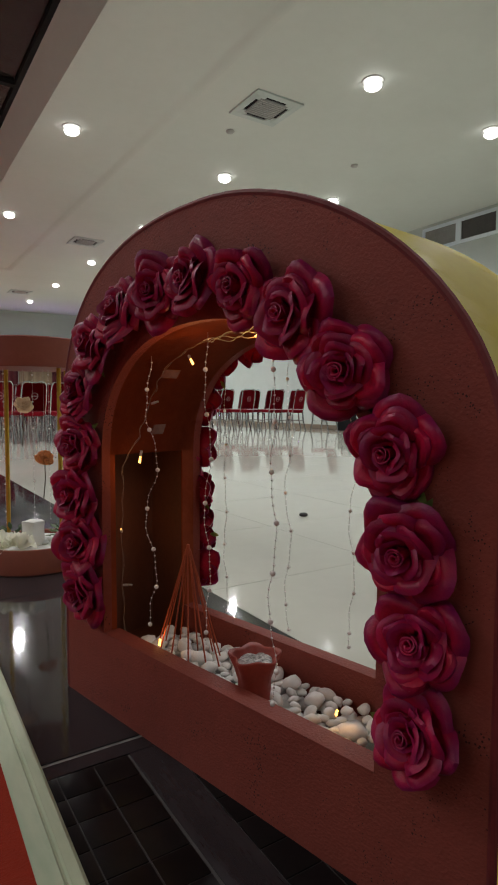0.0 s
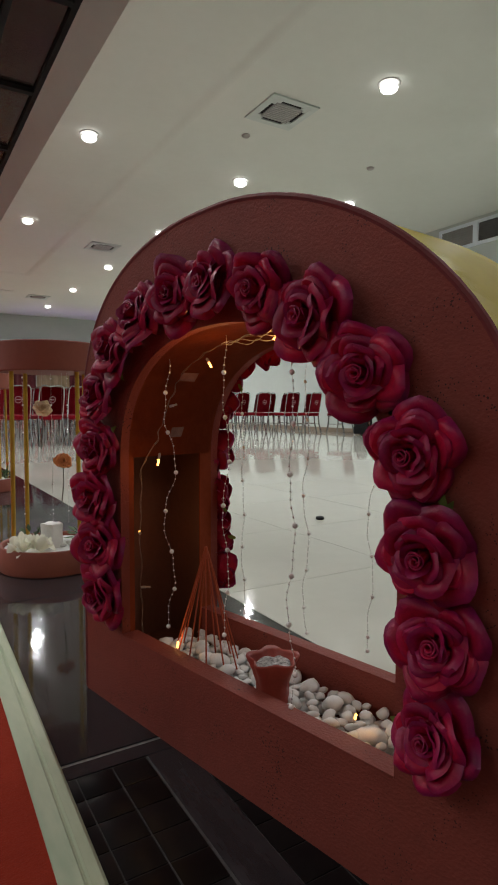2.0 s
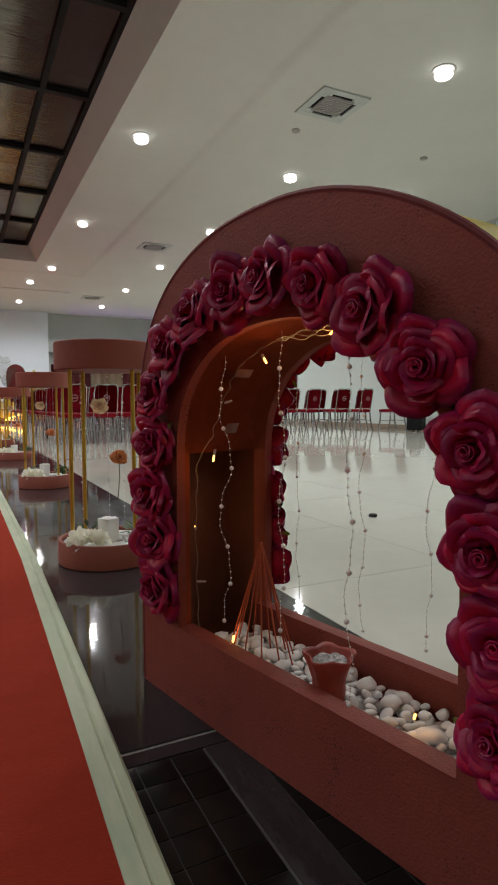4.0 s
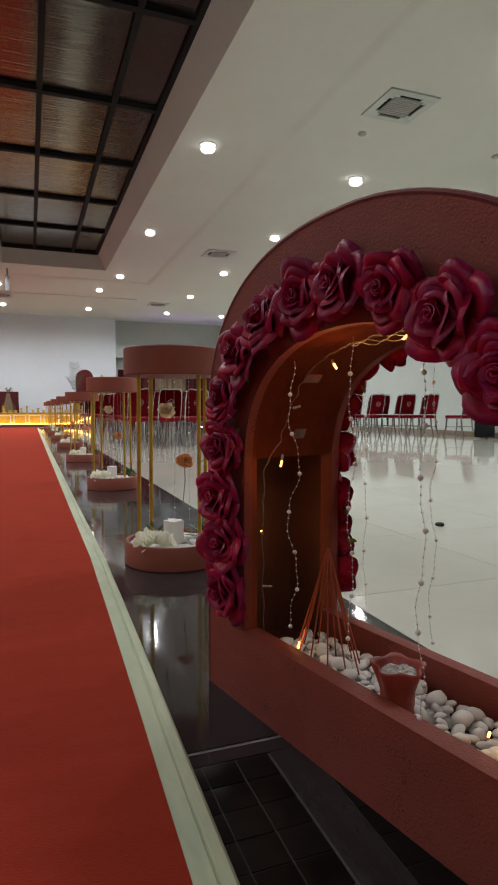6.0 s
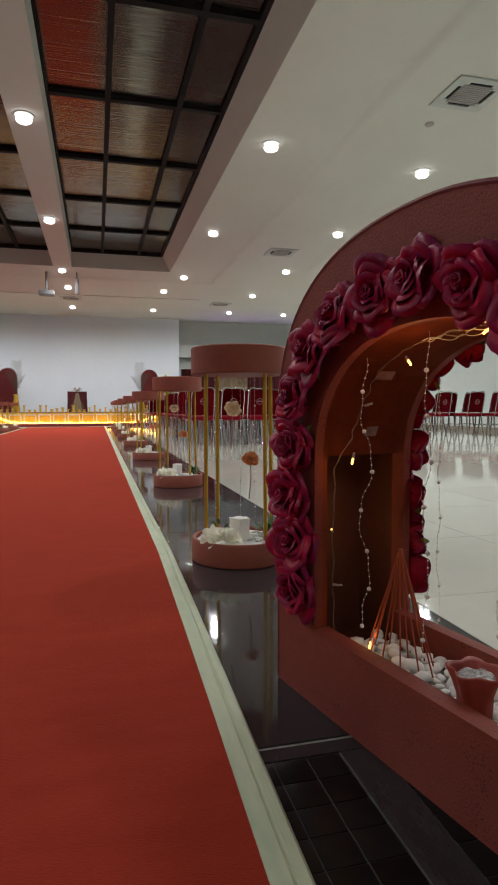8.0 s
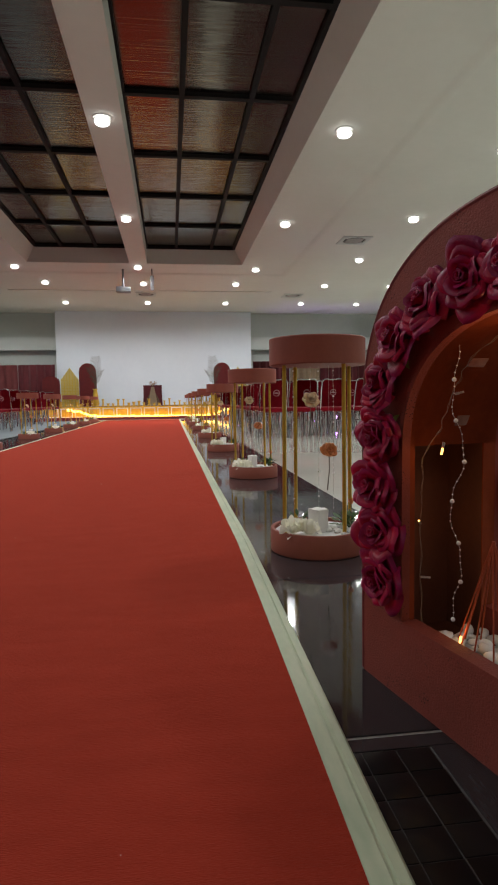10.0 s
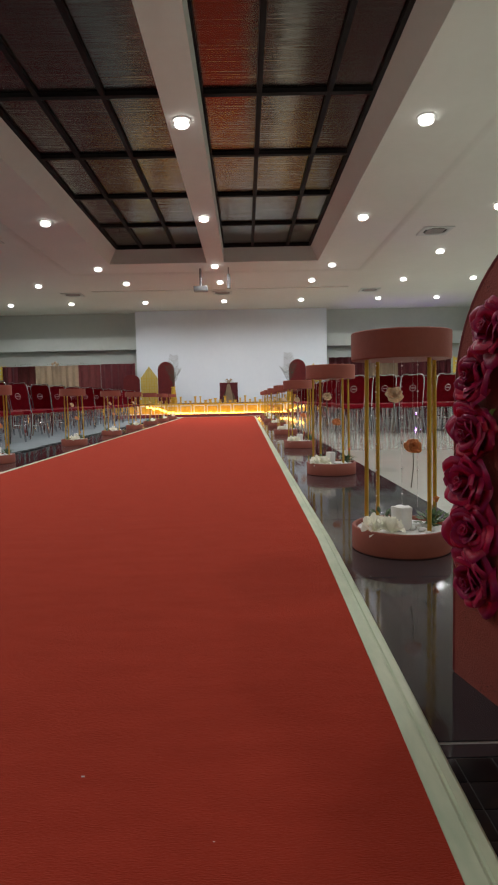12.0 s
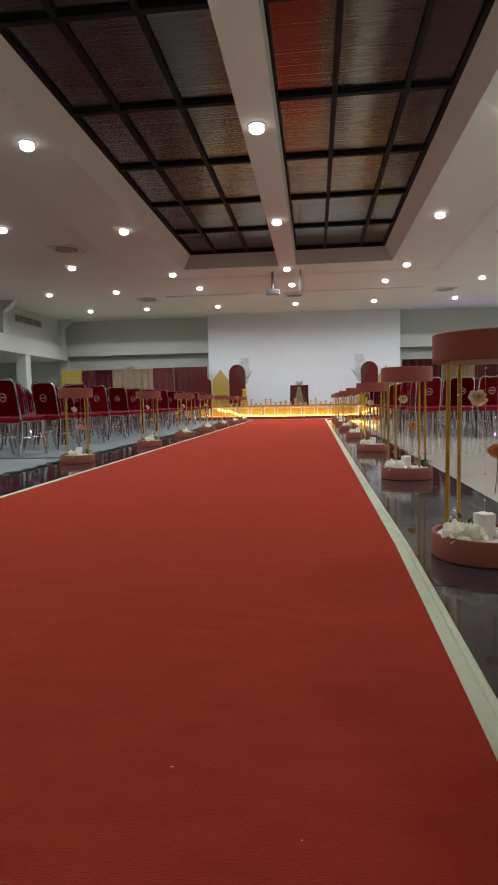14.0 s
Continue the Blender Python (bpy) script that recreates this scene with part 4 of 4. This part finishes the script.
def drum_stand(m, side):
    s = thing("aisle_stand", m, "terracotta drum stand with gold rods beside the carpet", "flower stand", "drum stands along the aisle")
    part("base_drum", lathe([(0.201, 0), (0.205, 0.004), (0.205, 0.094), (0.202, 0.098), (0.192, 0.098), (0.189, 0.095), (0.188, 0.074), (0.001, 0.074)], 56), M_terra, s)
    part("sand_bed", lathe([(0.186, 0.0745), (0.184, 0.082), (0.1, 0.086), (0.001, 0.085)], 40), M_pebble, s, "white sand bed in the drum")
    part("top_drum", drum(0.203, 0.788, 0.902), M_terra, s)
    for x, y in ((-0.150, -0.04), (-0.072, 0.11), (0.078, -0.13), (0.155, 0.05)):
        part("rod", tube([(x * 1.03, y, 0.080), (x, y, 0.790)], 0.0085, 12), M_gold, s, "brushed gold rod")
    return s


def block_vase(m):
    p = thing("paper_block", m, "crinkled white block vase on the drum", "vase", "white vases on the stands")
    bm = boxes((-0.033, -0.033, 0, 0.033, 0.033, 0.100), bevel=0.007)
    bmesh.ops.subdivide_edges(bm, edges=bm.edges[:], cuts=2, use_grid_fill=True)
    for v in bm.verts:
        v.co += Vector((noise.noise(v.co * 30), noise.noise(v.co * 30 + Vector((9, 0, 0))), 0.4 * noise.noise(v.co * 40 + Vector((0, 9, 0))) if v.co.z > 0.01 else 0)) * 0.010
    part("block", bm, M_paper, p)
    return p


def sprig(m):
    p = thing("leaf_sprig", m, "dark green leaf sprig on the drum", "foliage", "leaf sprigs on the stands")
    part("leaves", leaf_sprig(60, 0.095, 4, M_leaf), M_leaf, p)
    return p


stand0 = drum_stand(pose(0.508, 2.5, 0), 1)
STANDS = [(0.57, 4.97), (0.55, 7.62), (0.56, 10.45), (0.56, 13.3), (0.56, 16.0), (0.57, 18.3), (0.57, 20.3)]
LEFT_STANDS = [(-2.86, 6.45), (-2.72, 8.9), (-2.70, 11.3), (-2.70, 13.6), (-2.70, 15.9), (-2.70, 18.2), (-2.70, 20.3)]
spots_all = [(0.508, 2.5, 0)] + [(x, y, 25 * k) for k, (x, y) in enumerate(STANDS)] + [(x, y, 180 + 20 * k) for k, (x, y) in enumerate(LEFT_STANDS)]


def on_stand(x, y, a):
    """The far stands are a little lower, those across the aisle smaller."""
    size = (1, 1, 1, 1) if x > 0 and y < 6 else (1, 1, 0.95, 1) if x > 0 else (0.93, 0.93, 0.93, 1)
    return pose(x, y, 0, 0, 0, a * 0.3) @ Matrix.Diagonal(size)


for x, y, a in spots_all[1:]:
    copy_thing(stand0, on_stand(x, y, a))

white_a = rose(0.060, M_white, 31, "white_flower", "white ruffled artificial flower on the drum", "artificial flower", "white flowers on the stands", OPEN)
peach = satin_rose(0.040, M_peach, 32, "peach artificial rose hanging in the stand", "artificial flower", "flowers hanging in the stands", "peach_rose", False)
orange = satin_rose(0.037, M_orange, 33, "orange artificial rose with a dry stem, hanging in the stand", "artificial flower", "flowers hanging in the stands", "orange_rose", False)
for f, L in ((peach, 0.16), (orange, 0.17)):
    part("stem", tube([(0, 0, 0.004), (0.003, 0.004, -0.08), (-0.004, 0.012, -L)], 0.002, 6), M_stem, f, m=pose(0, 0, 0, -50))
part("thread", tube([(0, 0, 0.0), (0, 0, 0.788 - 0.640)], 0.0005, 4), M_wire, peach, m=pose(0, 0, 0, -50))
part("thread", tube([(0, 0, 0.0), (0, 0, 0.788 - 0.425)], 0.0005, 4), M_wire, orange, m=pose(0, 0, 0, -50))
bud = rose(0.022, M_orange, 35, "orange_bud", "small orange artificial bud among leaves on the drum", "artificial flower", "buds on the stands", SOFT[:3])
part("stem", tube([(0, 0, 0.003), (0.002, 0.002, -0.05), (-0.004, 0.0, -0.102)], 0.0018, 6), M_stem, bud)
vase = block_vase(pose(0, 0, 0))
spr = sprig(pose(0, 0, 0))


def bead_curtain(m, drop, seed):
    g = thing("pearl_garland", m, "long string of small pearls hanging from the drum", "bead garland", "pearl strings in the stands")
    bm = bmesh.new()
    part("wire", tube([(0, 0, 0), (0, 0, -drop)], 0.0006, 4), M_wire, g)
    for i in range(int(drop / 0.022)):
        ball(0.0042 if i % 5 == 0 else 0.0018, (0, 0, -0.02 - i * 0.022), 6, 4, bm)
    tagged(part("pearl_strand", bm, M_pearl, g, smooth=True), kind="stuff")
    return g


beads = bead_curtain(pose(0, 0, 0), 0.62, 1)
started = False
for x, y, a in spots_all:
    base = on_stand(x, y, a)
    far = y > 12
    placing = [(white_a, pose(-0.132, -0.085, 0.092, 24, -14, 30)), (white_a, pose(-0.078, -0.125, 0.094, 30, 8, 120)), (vase, pose(-0.012, -0.055, 0.085, 0, 0, 30) @ Matrix.Diagonal((0.92, 0.92, 1.0, 1))), (spr, pose(-0.075, 0.05, 0.085, 0, 0, 0)), (spr, pose(0.13, -0.01, 0.085, 0, 0, 100)),
               (peach, pose(-0.03, 0.0, 0.640, 50)), (orange, pose(0.045, -0.02, 0.425, 50)), (bud, pose(0.155, 0.02, 0.185)), (beads, pose(-0.10, 0.02, 0.788)), (beads, pose(0.02, 0.06, 0.788)), (beads, pose(0.07, 0.0, 0.788))]
    for ob, m in placing:
        if not started or ob not in placed:
            if not started:
                placed = set()
                started = True
            placed.add(ob)
            ob.matrix_basis = base @ m
            continue
        copy_thing(ob, base @ m)
    if not far:
        rnd = random.Random(int(y * 10))
        for k in range(16):
            r = rnd.uniform(0.010, 0.016)
            ob = part("pebble", rnd.choice(pebbles), None)
            ob.matrix_basis = base @ Matrix.LocRotScale((rnd.uniform(0.02, 0.12), rnd.uniform(-0.15, 0.0), 0.086 + r * 0.5), Euler((0, 0, rnd.uniform(0, 6))), (r * 1.3, r, r * 0.7))
            tagged(ob, "smooth white pebble on the drum", "pebble", "pebbles on the stands")


# ---- chairs ----
def banquet_chair():
    """Faces +y; the back leans towards -y."""
    c = thing("banquet_chair", pose(0, 0, 0), "dark red upholstered banquet chair with chrome frame", "chair", "rows of banquet chairs")
    seat = boxes((-0.208, -0.2, 0.43, 0.208, 0.24, 0.505), bevel=0.03)
    part("seat", seat, M_seat, c)
    lean = pose(0, -0.2, 0.50, 11)
    back = bmesh.new()
    rows = []
    for z, w in ((0.02, 0.185), (0.16, 0.192), (0.34, 0.192), (0.44, 0.18), (0.475, 0.15)):
        rows.append([(x * w, 0.018 * (1 - x * x), z) for x in (-1, -0.6, 0, 0.6, 1)])
    loft(rows, back, thick=0.03)
    rest = part("backrest", back, M_seat, c, m=lean)
    ring = [(0.052 * math.cos(a), -0.034, 0.27 + 0.052 * math.sin(a)) for a in (i * math.tau / 20 for i in range(20))]
    part("emblem", boxes((-0.034, -0.038, 0.263, 0.034, -0.030, 0.277), bm=tube(ring, 0.005, 5, closed=True)), M_emblem, rest, "pale ring printed on the backrest")
    loop = [(-0.2, 0, -0.03), (-0.203, 0, 0.3), (-0.195, 0, 0.445), (-0.165, 0, 0.492), (-0.09, 0, 0.499), (-0.06, 0, 0.486), (0.06, 0, 0.486), (0.09, 0, 0.499), (0.165, 0, 0.492), (0.195, 0, 0.445), (0.203, 0, 0.3), (0.2, 0, -0.03)]
    part("back_frame", tube(loop, 0.0115, 8), M_chrome, c, m=lean)
    part("seat_frame", tube([(-0.2, -0.19, 0.445), (0.2, -0.19, 0.445), (0.2, 0.2, 0.445), (-0.2, 0.2, 0.445)], 0.011, 8, closed=True), M_chrome, c)
    for sx in (-1, 1):
        part("leg", tube([(0.2 * sx, -0.185, 0.455), (0.205 * sx, -0.2, 0.25), (0.215 * sx, -0.265, 0.0)], 0.0175, 8), M_chrome, c)
        part("leg", tube([(0.2 * sx, 0.19, 0.455), (0.205 * sx, 0.2, 0.25), (0.215 * sx, 0.245, 0.0)], 0.0175, 8), M_chrome, c)
        part("stretcher", tube([(0.207 * sx, -0.205, 0.24), (0.207 * sx, 0.205, 0.24)], 0.008, 6), M_chrome, c)
    return c


chair = banquet_chair()
chair_first = True
rnd = random.Random(3)
seats = []
for r in range(13):
    for k in range(13):
        seats.append((-4.03 - 0.50 * k, 7.42 + 1.08 * r, 0.004, -12))
for r in range(12):
    for k in range(7):
        seats.append((1.66 + 0.50 * k + 0.05 * (r % 2), 10.2 + 0.90 * r, 0.0, 10))
for x, y in ((7.5, 12.2), (7.82, 12.5), (8.1, 11.8), (8.5, 11.5), (9.1, 11.0), (7.2, 13.1), (7.6, 13.5), (8.0, 13.2), (8.4, 12.6), (7.1, 12.5), (8.85, 12.1), (9.3, 9.0)):
    seats.append((x, y, 0.0, 10))
for x, y, z, a in seats:
    m = pose(x + rnd.uniform(-0.03, 0.03), y + rnd.uniform(-0.05, 0.05), z, 0, 0, a + rnd.uniform(-7, 7))
    if chair_first:
        chair.matrix_basis = m
        chair_first = False
    else:
        copy_thing(chair, m)

# ---- stage ----
SY = 22.4
stage = thing("stage", pose(0, 0, 0), "low stage with gold mirrored front and warm light strip", "stage")
part("deck", boxes((-5.6, SY, 0.0, 3.8, 25.0, 0.5), bevel=0.01), M_wood, stage)
fascia = part("front_fascia", boxes((-5.6, SY - 0.02, 0.02, 3.8, SY - 0.002, 0.48)), M_fascia, stage, "gold mirrored fascia")
part("apron_step", boxes((-5.6, SY - 0.5, 0.0, 3.8, SY - 0.02, 0.1), bevel=0.01), M_redvelvet, stage)
STRIP = [(-3.85, 0.37), (-3.4, 0.30), (-3.0, 0.16), (-2.4, 0.12), (1.0, 0.10), (1.4, 0.12), (1.75, 0.24), (2.05, 0.34)]
strip = [(-3.85 + 0.05 * k, SY - 0.12 - 0.02 * math.sin(k * 0.45), float(np.interp(-3.85 + 0.05 * k, [p[0] for p in STRIP], [p[1] for p in STRIP])) + 0.018 * math.sin(k * 0.9) * math.sin(k * 0.23)) for k in range(119)]
part("light_strip", tube(strip, 0.034, 8), M_led, stage, "glowing warm light strip")
for k in range(18):
    x = -5.1 + k * 0.5
    part("fascia_frame", boxes((x, SY - 0.05, 0.1, x + 0.42, SY - 0.02, 0.13), (x, SY - 0.05, 0.40, x + 0.42, SY - 0.02, 0.43), (x, SY - 0.05, 0.13, x + 0.03, SY - 0.02, 0.40), (x + 0.39, SY - 0.05, 0.13, x + 0.42, SY - 0.02, 0.40)), M_pebble, fascia)
for x in (-3.4, -1.0, 1.4):
    lamp = bpy.data.lights.new("strip_light", "AREA")
    lamp.shape, lamp.size, lamp.size_y, lamp.energy, lamp.color = "RECTANGLE", 2.4, 0.05, 3, (1.0, 0.52, 0.10)
    new("strip_light", lamp).matrix_basis = look((x, SY - 0.20, 0.13), (x, SY, 0.36))


def candle(x, y, h, r):
    c = thing("gold_candle_holder", pose(x, y, 0.5), "gold pillar candle holder on the stage edge", "candle holder", "candle holders on the stage")
    part("pillar", lathe([(r, 0), (r, 0.02), (r * 0.6, 0.04), (r * 0.6, h - 0.04), (r, h - 0.02), (r, h)], 14), M_fascia, c)


rnd = random.Random(12)
for k in range(44):
    candle(-4.9 + k * 0.19, SY + rnd.uniform(0.1, 0.4), rnd.choice((0.10, 0.12, 0.15, 0.18, 0.26)), rnd.uniform(0.045, 0.075))


def house_panel(m):
    h = thing("house_panel", m, "yellow lattice panel shaped like a house gable", "backdrop panel", "yellow gable panels")
    bm = bmesh.new()
    f = bm.faces.new([bm.verts.new(p) for p in ((-0.34, 0, 0), (0.34, 0, 0), (0.34, 0, 1.05), (0, 0, 1.52), (-0.34, 0, 1.05))])
    bmesh.ops.solidify(bm, geom=[f], thickness=0.03)
    part("board", bm, M_gable, h)
    for i in range(7):
        x = -0.315 + i * 0.105
        part("lath", boxes((x - 0.012, -0.05, 0, x + 0.012, -0.035, 1.05 + 0.45 * (1 - abs(x) / 0.34))), M_lattice, h)
    for j in range(10):
        part("lath", boxes((-0.34, -0.066, 0.03 + j * 0.11, 0.34, -0.051, 0.054 + j * 0.11)), M_lattice, h)
    return h


def arched_board(m):
    a = thing("arched_board", m, "dark red arched board", "backdrop panel", "red arched boards")
    bm = bmesh.new()
    pts = [(-0.335, 0, 0), (0.335, 0, 0)] + [(0.335 * math.cos(t), 0, 1.34 + 0.335 * math.sin(t)) for t in (i * math.pi / 20 for i in range(21))]
    f = bm.faces.new([bm.verts.new(p) for p in pts])
    bmesh.ops.solidify(bm, geom=[f], thickness=0.05)
    part("board", bm, M_redvelvet, a)
    return a


def palm(m):
    p = thing("palm_plant", m, "dry feathery palm fronds in a gold vase", "potted palm", "palms on the stage")
    part("vase", lathe([(0.12, 0), (0.14, 0.1), (0.09, 0.45), (0.07, 0.6), (0.1, 0.66)], 16), M_gold, p, smooth=True)
    for k, (lean, top, reach, pairs) in enumerate(((0.06, 1.25, 0.27, 12), (-0.24, 0.85, 0.20, 8), (0.28, 0.72, 0.19, 8))):
        spine = [Vector((lean * t * t, -0.12 * k * t, 0.6 + top * t)) for t in (i / 30 for i in range(31))]
        bm = tube(spine, 0.009, 5, r1=0.003)
        for q in range(pairs):
            t = 0.34 + 0.64 * q / (pairs - 1)
            c = spine[int(t * 30)]
            L = reach * (0.45 + 0.55 * math.sin(math.pi * min(1, 0.25 + 0.62 * q / pairs)))
            for sx in (-1, 1):
                pts = [c + Vector((sx * L * f * 0.85, -0.05 * f * L, L * (0.95 * f - 0.35 * f * f))) for f in (0, 0.3, 0.65, 1.0)]
                low = [p - Vector((0, 0, w)) for p, w in zip(pts, (0.009, 0.022, 0.017, 0.002))]
                loft([pts, low], bm)
        part("frond", bm, M_palm, p)
    return p


h0 = house_panel(pose(-4.03, 24.2, 0.5))
copy_thing(h0, pose(2.65, 24.2, 0.5))
a0 = arched_board(pose(-3.30, 23.9, 0.5))
copy_thing(a0, pose(-4.78, 24.35, 0.5)).scale = (1.0, 1, 0.72)
copy_thing(a0, pose(1.97, 23.9, 0.5))
p0 = palm(pose(-2.95, 23.3, 0.5))
copy_thing(p0, pose(1.60, 23.3, 0.5, 0, 0, 180))
th = thing("draped_table", pose(-0.80, 24.0, 0.5), "brown table with parted maroon drapes over cream cloth", "table")
part("cabinet", boxes((-0.34, -0.2, 0, 0.34, 0.2, 0.78), bevel=0.02), M_wood, th)
for sx in (-1, 1):
    part("swag", loft([[(sx * (0.02 + 0.34 * f), -0.215 - 0.014 * math.sin(f * 14), 0.79) for f in (0, 0.25, 0.5, 0.75, 1)], [(sx * (0.10 + 0.26 * f), -0.225 - 0.018 * math.sin(f * 14), 0.5) for f in (0, 0.25, 0.5, 0.75, 1)], [(sx * (0.25 + 0.12 * f), -0.22 - 0.012 * math.sin(f * 14), 0.22) for f in (0, 0.25, 0.5, 0.75, 1)], [(sx * (0.27 + 0.11 * f), -0.22, 0.0) for f in (0, 0.25, 0.5, 0.75, 1)]], thick=0.01), M_curtain, th)
part("drape", loft([[(-0.06, -0.23, 0.72), (0.06, -0.23, 0.72)], [(-0.14, -0.235, 0.3), (0.14, -0.235, 0.3)], [(-0.18, -0.23, 0.0), (0.18, -0.23, 0.0)]], thick=0.01), M_cream_curtain, th)
part("top_flowers", leaf_sprig(60, 0.22, 7, M_cream_curtain), M_cream_curtain, th, m=pose(0, -0.05, 0.78))


# ---- curtains on the end wall ----
def curtain(x0, x1, z0, z1, y, material, label, wave=0.05):
    c = thing("curtain", pose(x0, y, z0), label, "curtain", "curtains on the end wall")
    n = int((x1 - x0) / 0.05)
    lines = [[(i * (x1 - x0) / n, wave * math.sin(i * 1.1) + 0.02 * math.sin(i * 0.37), z) for i in range(n + 1)] for z in (0, (z1 - z0) * 0.5, z1 - z0)]
    part("cloth", loft(lines, thick=0.008), material, c, smooth=True)


Z0 = 0.02
curtain(-10.16, -9.5, Z0, 2.14, 24.7, M_curtain, "maroon pleated curtain on the end wall")
curtain(-9.5, -8.75, Z0, 2.14, 24.6, M_rose_curtain, "dusty rose pleated curtain on the end wall")
curtain(-8.75, -7.0, Z0, 2.14, 24.55, M_cream_curtain, "cream pleated curtain on the end wall")
curtain(-7.0, -6.1, Z0, 2.16, 24.6, M_rose_curtain, "dusty rose pleated curtain on the end wall")
curtain(-6.1, -4.67, Z0, 2.18, 24.7, M_curtain, "maroon pleated curtain on the end wall")
curtain(3.35, 4.9, Z0, 2.26, 24.7, M_curtain, "maroon pleated curtain on the end wall")
curtain(4.9, 6.2, Z0, 2.28, 24.6, M_cream_curtain, "cream pleated curtain on the end wall")
curtain(6.2, 8.4, Z0, 2.26, 24.7, M_curtain, "maroon pleated curtain on the end wall")


def garden_trellis(m):
    t = thing("trellis", m, "yellow lattice screen beside the curtains", "lattice screen", "yellow lattice screens")
    for i in range(8):
        part("lath", boxes((i * 0.145, 0, 0, i * 0.145 + 0.085, 0.02, 2.18)), M_lattice, t)
    for j in range(14):
        part("lath", boxes((0, -0.016, 0.02 + j * 0.155, 1.10, -0.001, 0.11 + j * 0.155)), M_lattice, t)
    return t


t0 = garden_trellis(pose(-11.18, 24.9, 0))
copy_thing(t0, pose(8.45, 24.5, 0))


def swag_garland(m):
    g = thing("flower_garland", m, "leafy garland with cream flowers above the curtains", "garland")
    bm = bmesh.new()
    rnd = random.Random(6)
    for k in range(34):
        x = -1.65 + k * 0.1
        sub = leaf_sprig(6, 0.10, k, M_leaf)
        me = mesh_of("tmp", sub, M_leaf)
        me.transform(Matrix.Translation((x, 0, 0.03 * math.cos(x * 5.2))))
        bm.from_mesh(me)
        bpy.data.meshes.remove(me)
    part("leaves", bm, M_leaf, g)
    for x, z in ((0, 0.1), (-0.10, 0.05), (0.09, 0.04), (0.03, -0.01)):
        part("bloom", ball(0.055, (x, -0.06, z), 10, 8), M_cream_curtain, g, smooth=True)


swag_garland(pose(-7.87, 24.42, 2.15))

# ---- purple uplights behind the chairs, and one added among them for a glint ----
def uplight(m, watts=95):
    u = thing("uplight", m, "small black floor uplight glowing purple", "uplight", "purple uplights")
    part("housing", lathe([(0.07, 0), (0.08, 0.02), (0.08, 0.16), (0.07, 0.18), (0.06, 0.18), (0.055, 0.165)], 20), M_black, u)
    part("lens", ball(0.052, (0, 0, 0.185), 14, 10), M_purple, u, "glowing purple lens")
    lamp = bpy.data.lights.new("uplight_beam", "SPOT")
    lamp.energy, lamp.color, lamp.spot_size, lamp.spot_blend, lamp.shadow_soft_size = watts, (0.45, 0.18, 1.0), radians(52), 0.8, 0.05
    new("uplight_beam", lamp).matrix_basis = m @ pose(0, 0, 0.25, 180)


M_purple = glow("purple_lens", (0.5, 0.2, 1.0), 25)
uplight(pose(5.0, 23.9, 0))
uplight(pose(7.3, 23.9, 0))
# added lamp: its ball lens stands in for a purple reflection in chair chrome
uplight(pose(3.92, 14.25, 0), 12)

case = thing("equipment_case", pose(9.35, 10.45, 0, 0, 0, 30), "black equipment case with a silver dome by the wall", "equipment")
part("case", boxes((-0.2, -0.16, 0.03, 0.2, 0.16, 0.42), bevel=0.02), M_black, case)
part("dome", ball(0.13, (-0.05, 0, 0.47), 18, 12), M_chrome, case, "shiny silver dome", smooth=True)
for sx in (-1, 1):
    part("wheel", tube([(0.16 * sx, -0.02, 0.03), (0.16 * sx, 0.02, 0.03)], 0.03, 12), M_rubber, case)

# ---- lint on the runner ----
lint = bmesh.new()
rnd = random.Random(21)
for k in range(60):
    x, y, s = rnd.uniform(CARPET_L + 0.05, 0.1), 0.6 + 9 * rnd.random() ** 2, rnd.uniform(0.0006, 0.0014)
    boxes((x, y, 0.0085, x + s * rnd.uniform(1, 4), y + s, 0.0085 + s), bm=lint)
tagged(part("lint", lint, M_pebble), "pale lint flecks scattered on the red carpet", "lint", kind="stuff")

# ---- small dark thing on the tiles ----
plug = thing("floor_cap", pose(2.07, 2.72, 0), "small black cap on the pale tiles", "cap")
part("cap", lathe([(0.02, 0), (0.026, 0.006), (0.022, 0.016), (0.008, 0.02)], 14), M_rubber, plug, smooth=True)

# ---- polished tiles of the open floor, last ----
floor = bpy.data.objects["floor"]
T = 0.8
tile = mesh_of("floor_tile", boxes((0.001, 0.001, -0.006, T - 0.001, T - 0.001, -0.0005)), M_tile)
ncol, nrow = 11, 26
for c in range(ncol):
    for r in range(nrow):
        part("tile", tile, None, floor, m=pose(GR1 + 0.002 + c * T, 0.2 + r * T, 0))
rest = bmesh.new()
for c in range(ncol):
    for r in list(range(-11, 0)) + list(range(nrow, 32)):
        y = 0.2 + r * T
        if y > Y0 and y + T < Y1:
            boxes((GR1 + 0.003 + c * T, y + 0.001, -0.006, GR1 + 0.001 + (c + 1) * T, y + T - 0.001, -0.0005), bm=rest)
for c in range(14):
    for r in range(-11, 32):
        x, y = GL0 - 0.003 - (c + 1) * T, 0.2 + r * T
        if y > Y0 and y + T < Y1 and x > XL - 3.4:
            boxes((x, y + 0.001, -0.006, x + T - 0.002, y + T - 0.001, -0.0055 if (3.0 < y + T and y < 21.0) else -0.0005), bm=rest)
tagged(part("tile_field", rest, M_tile, floor), "rest of the polished cream tiles", kind="stuff")
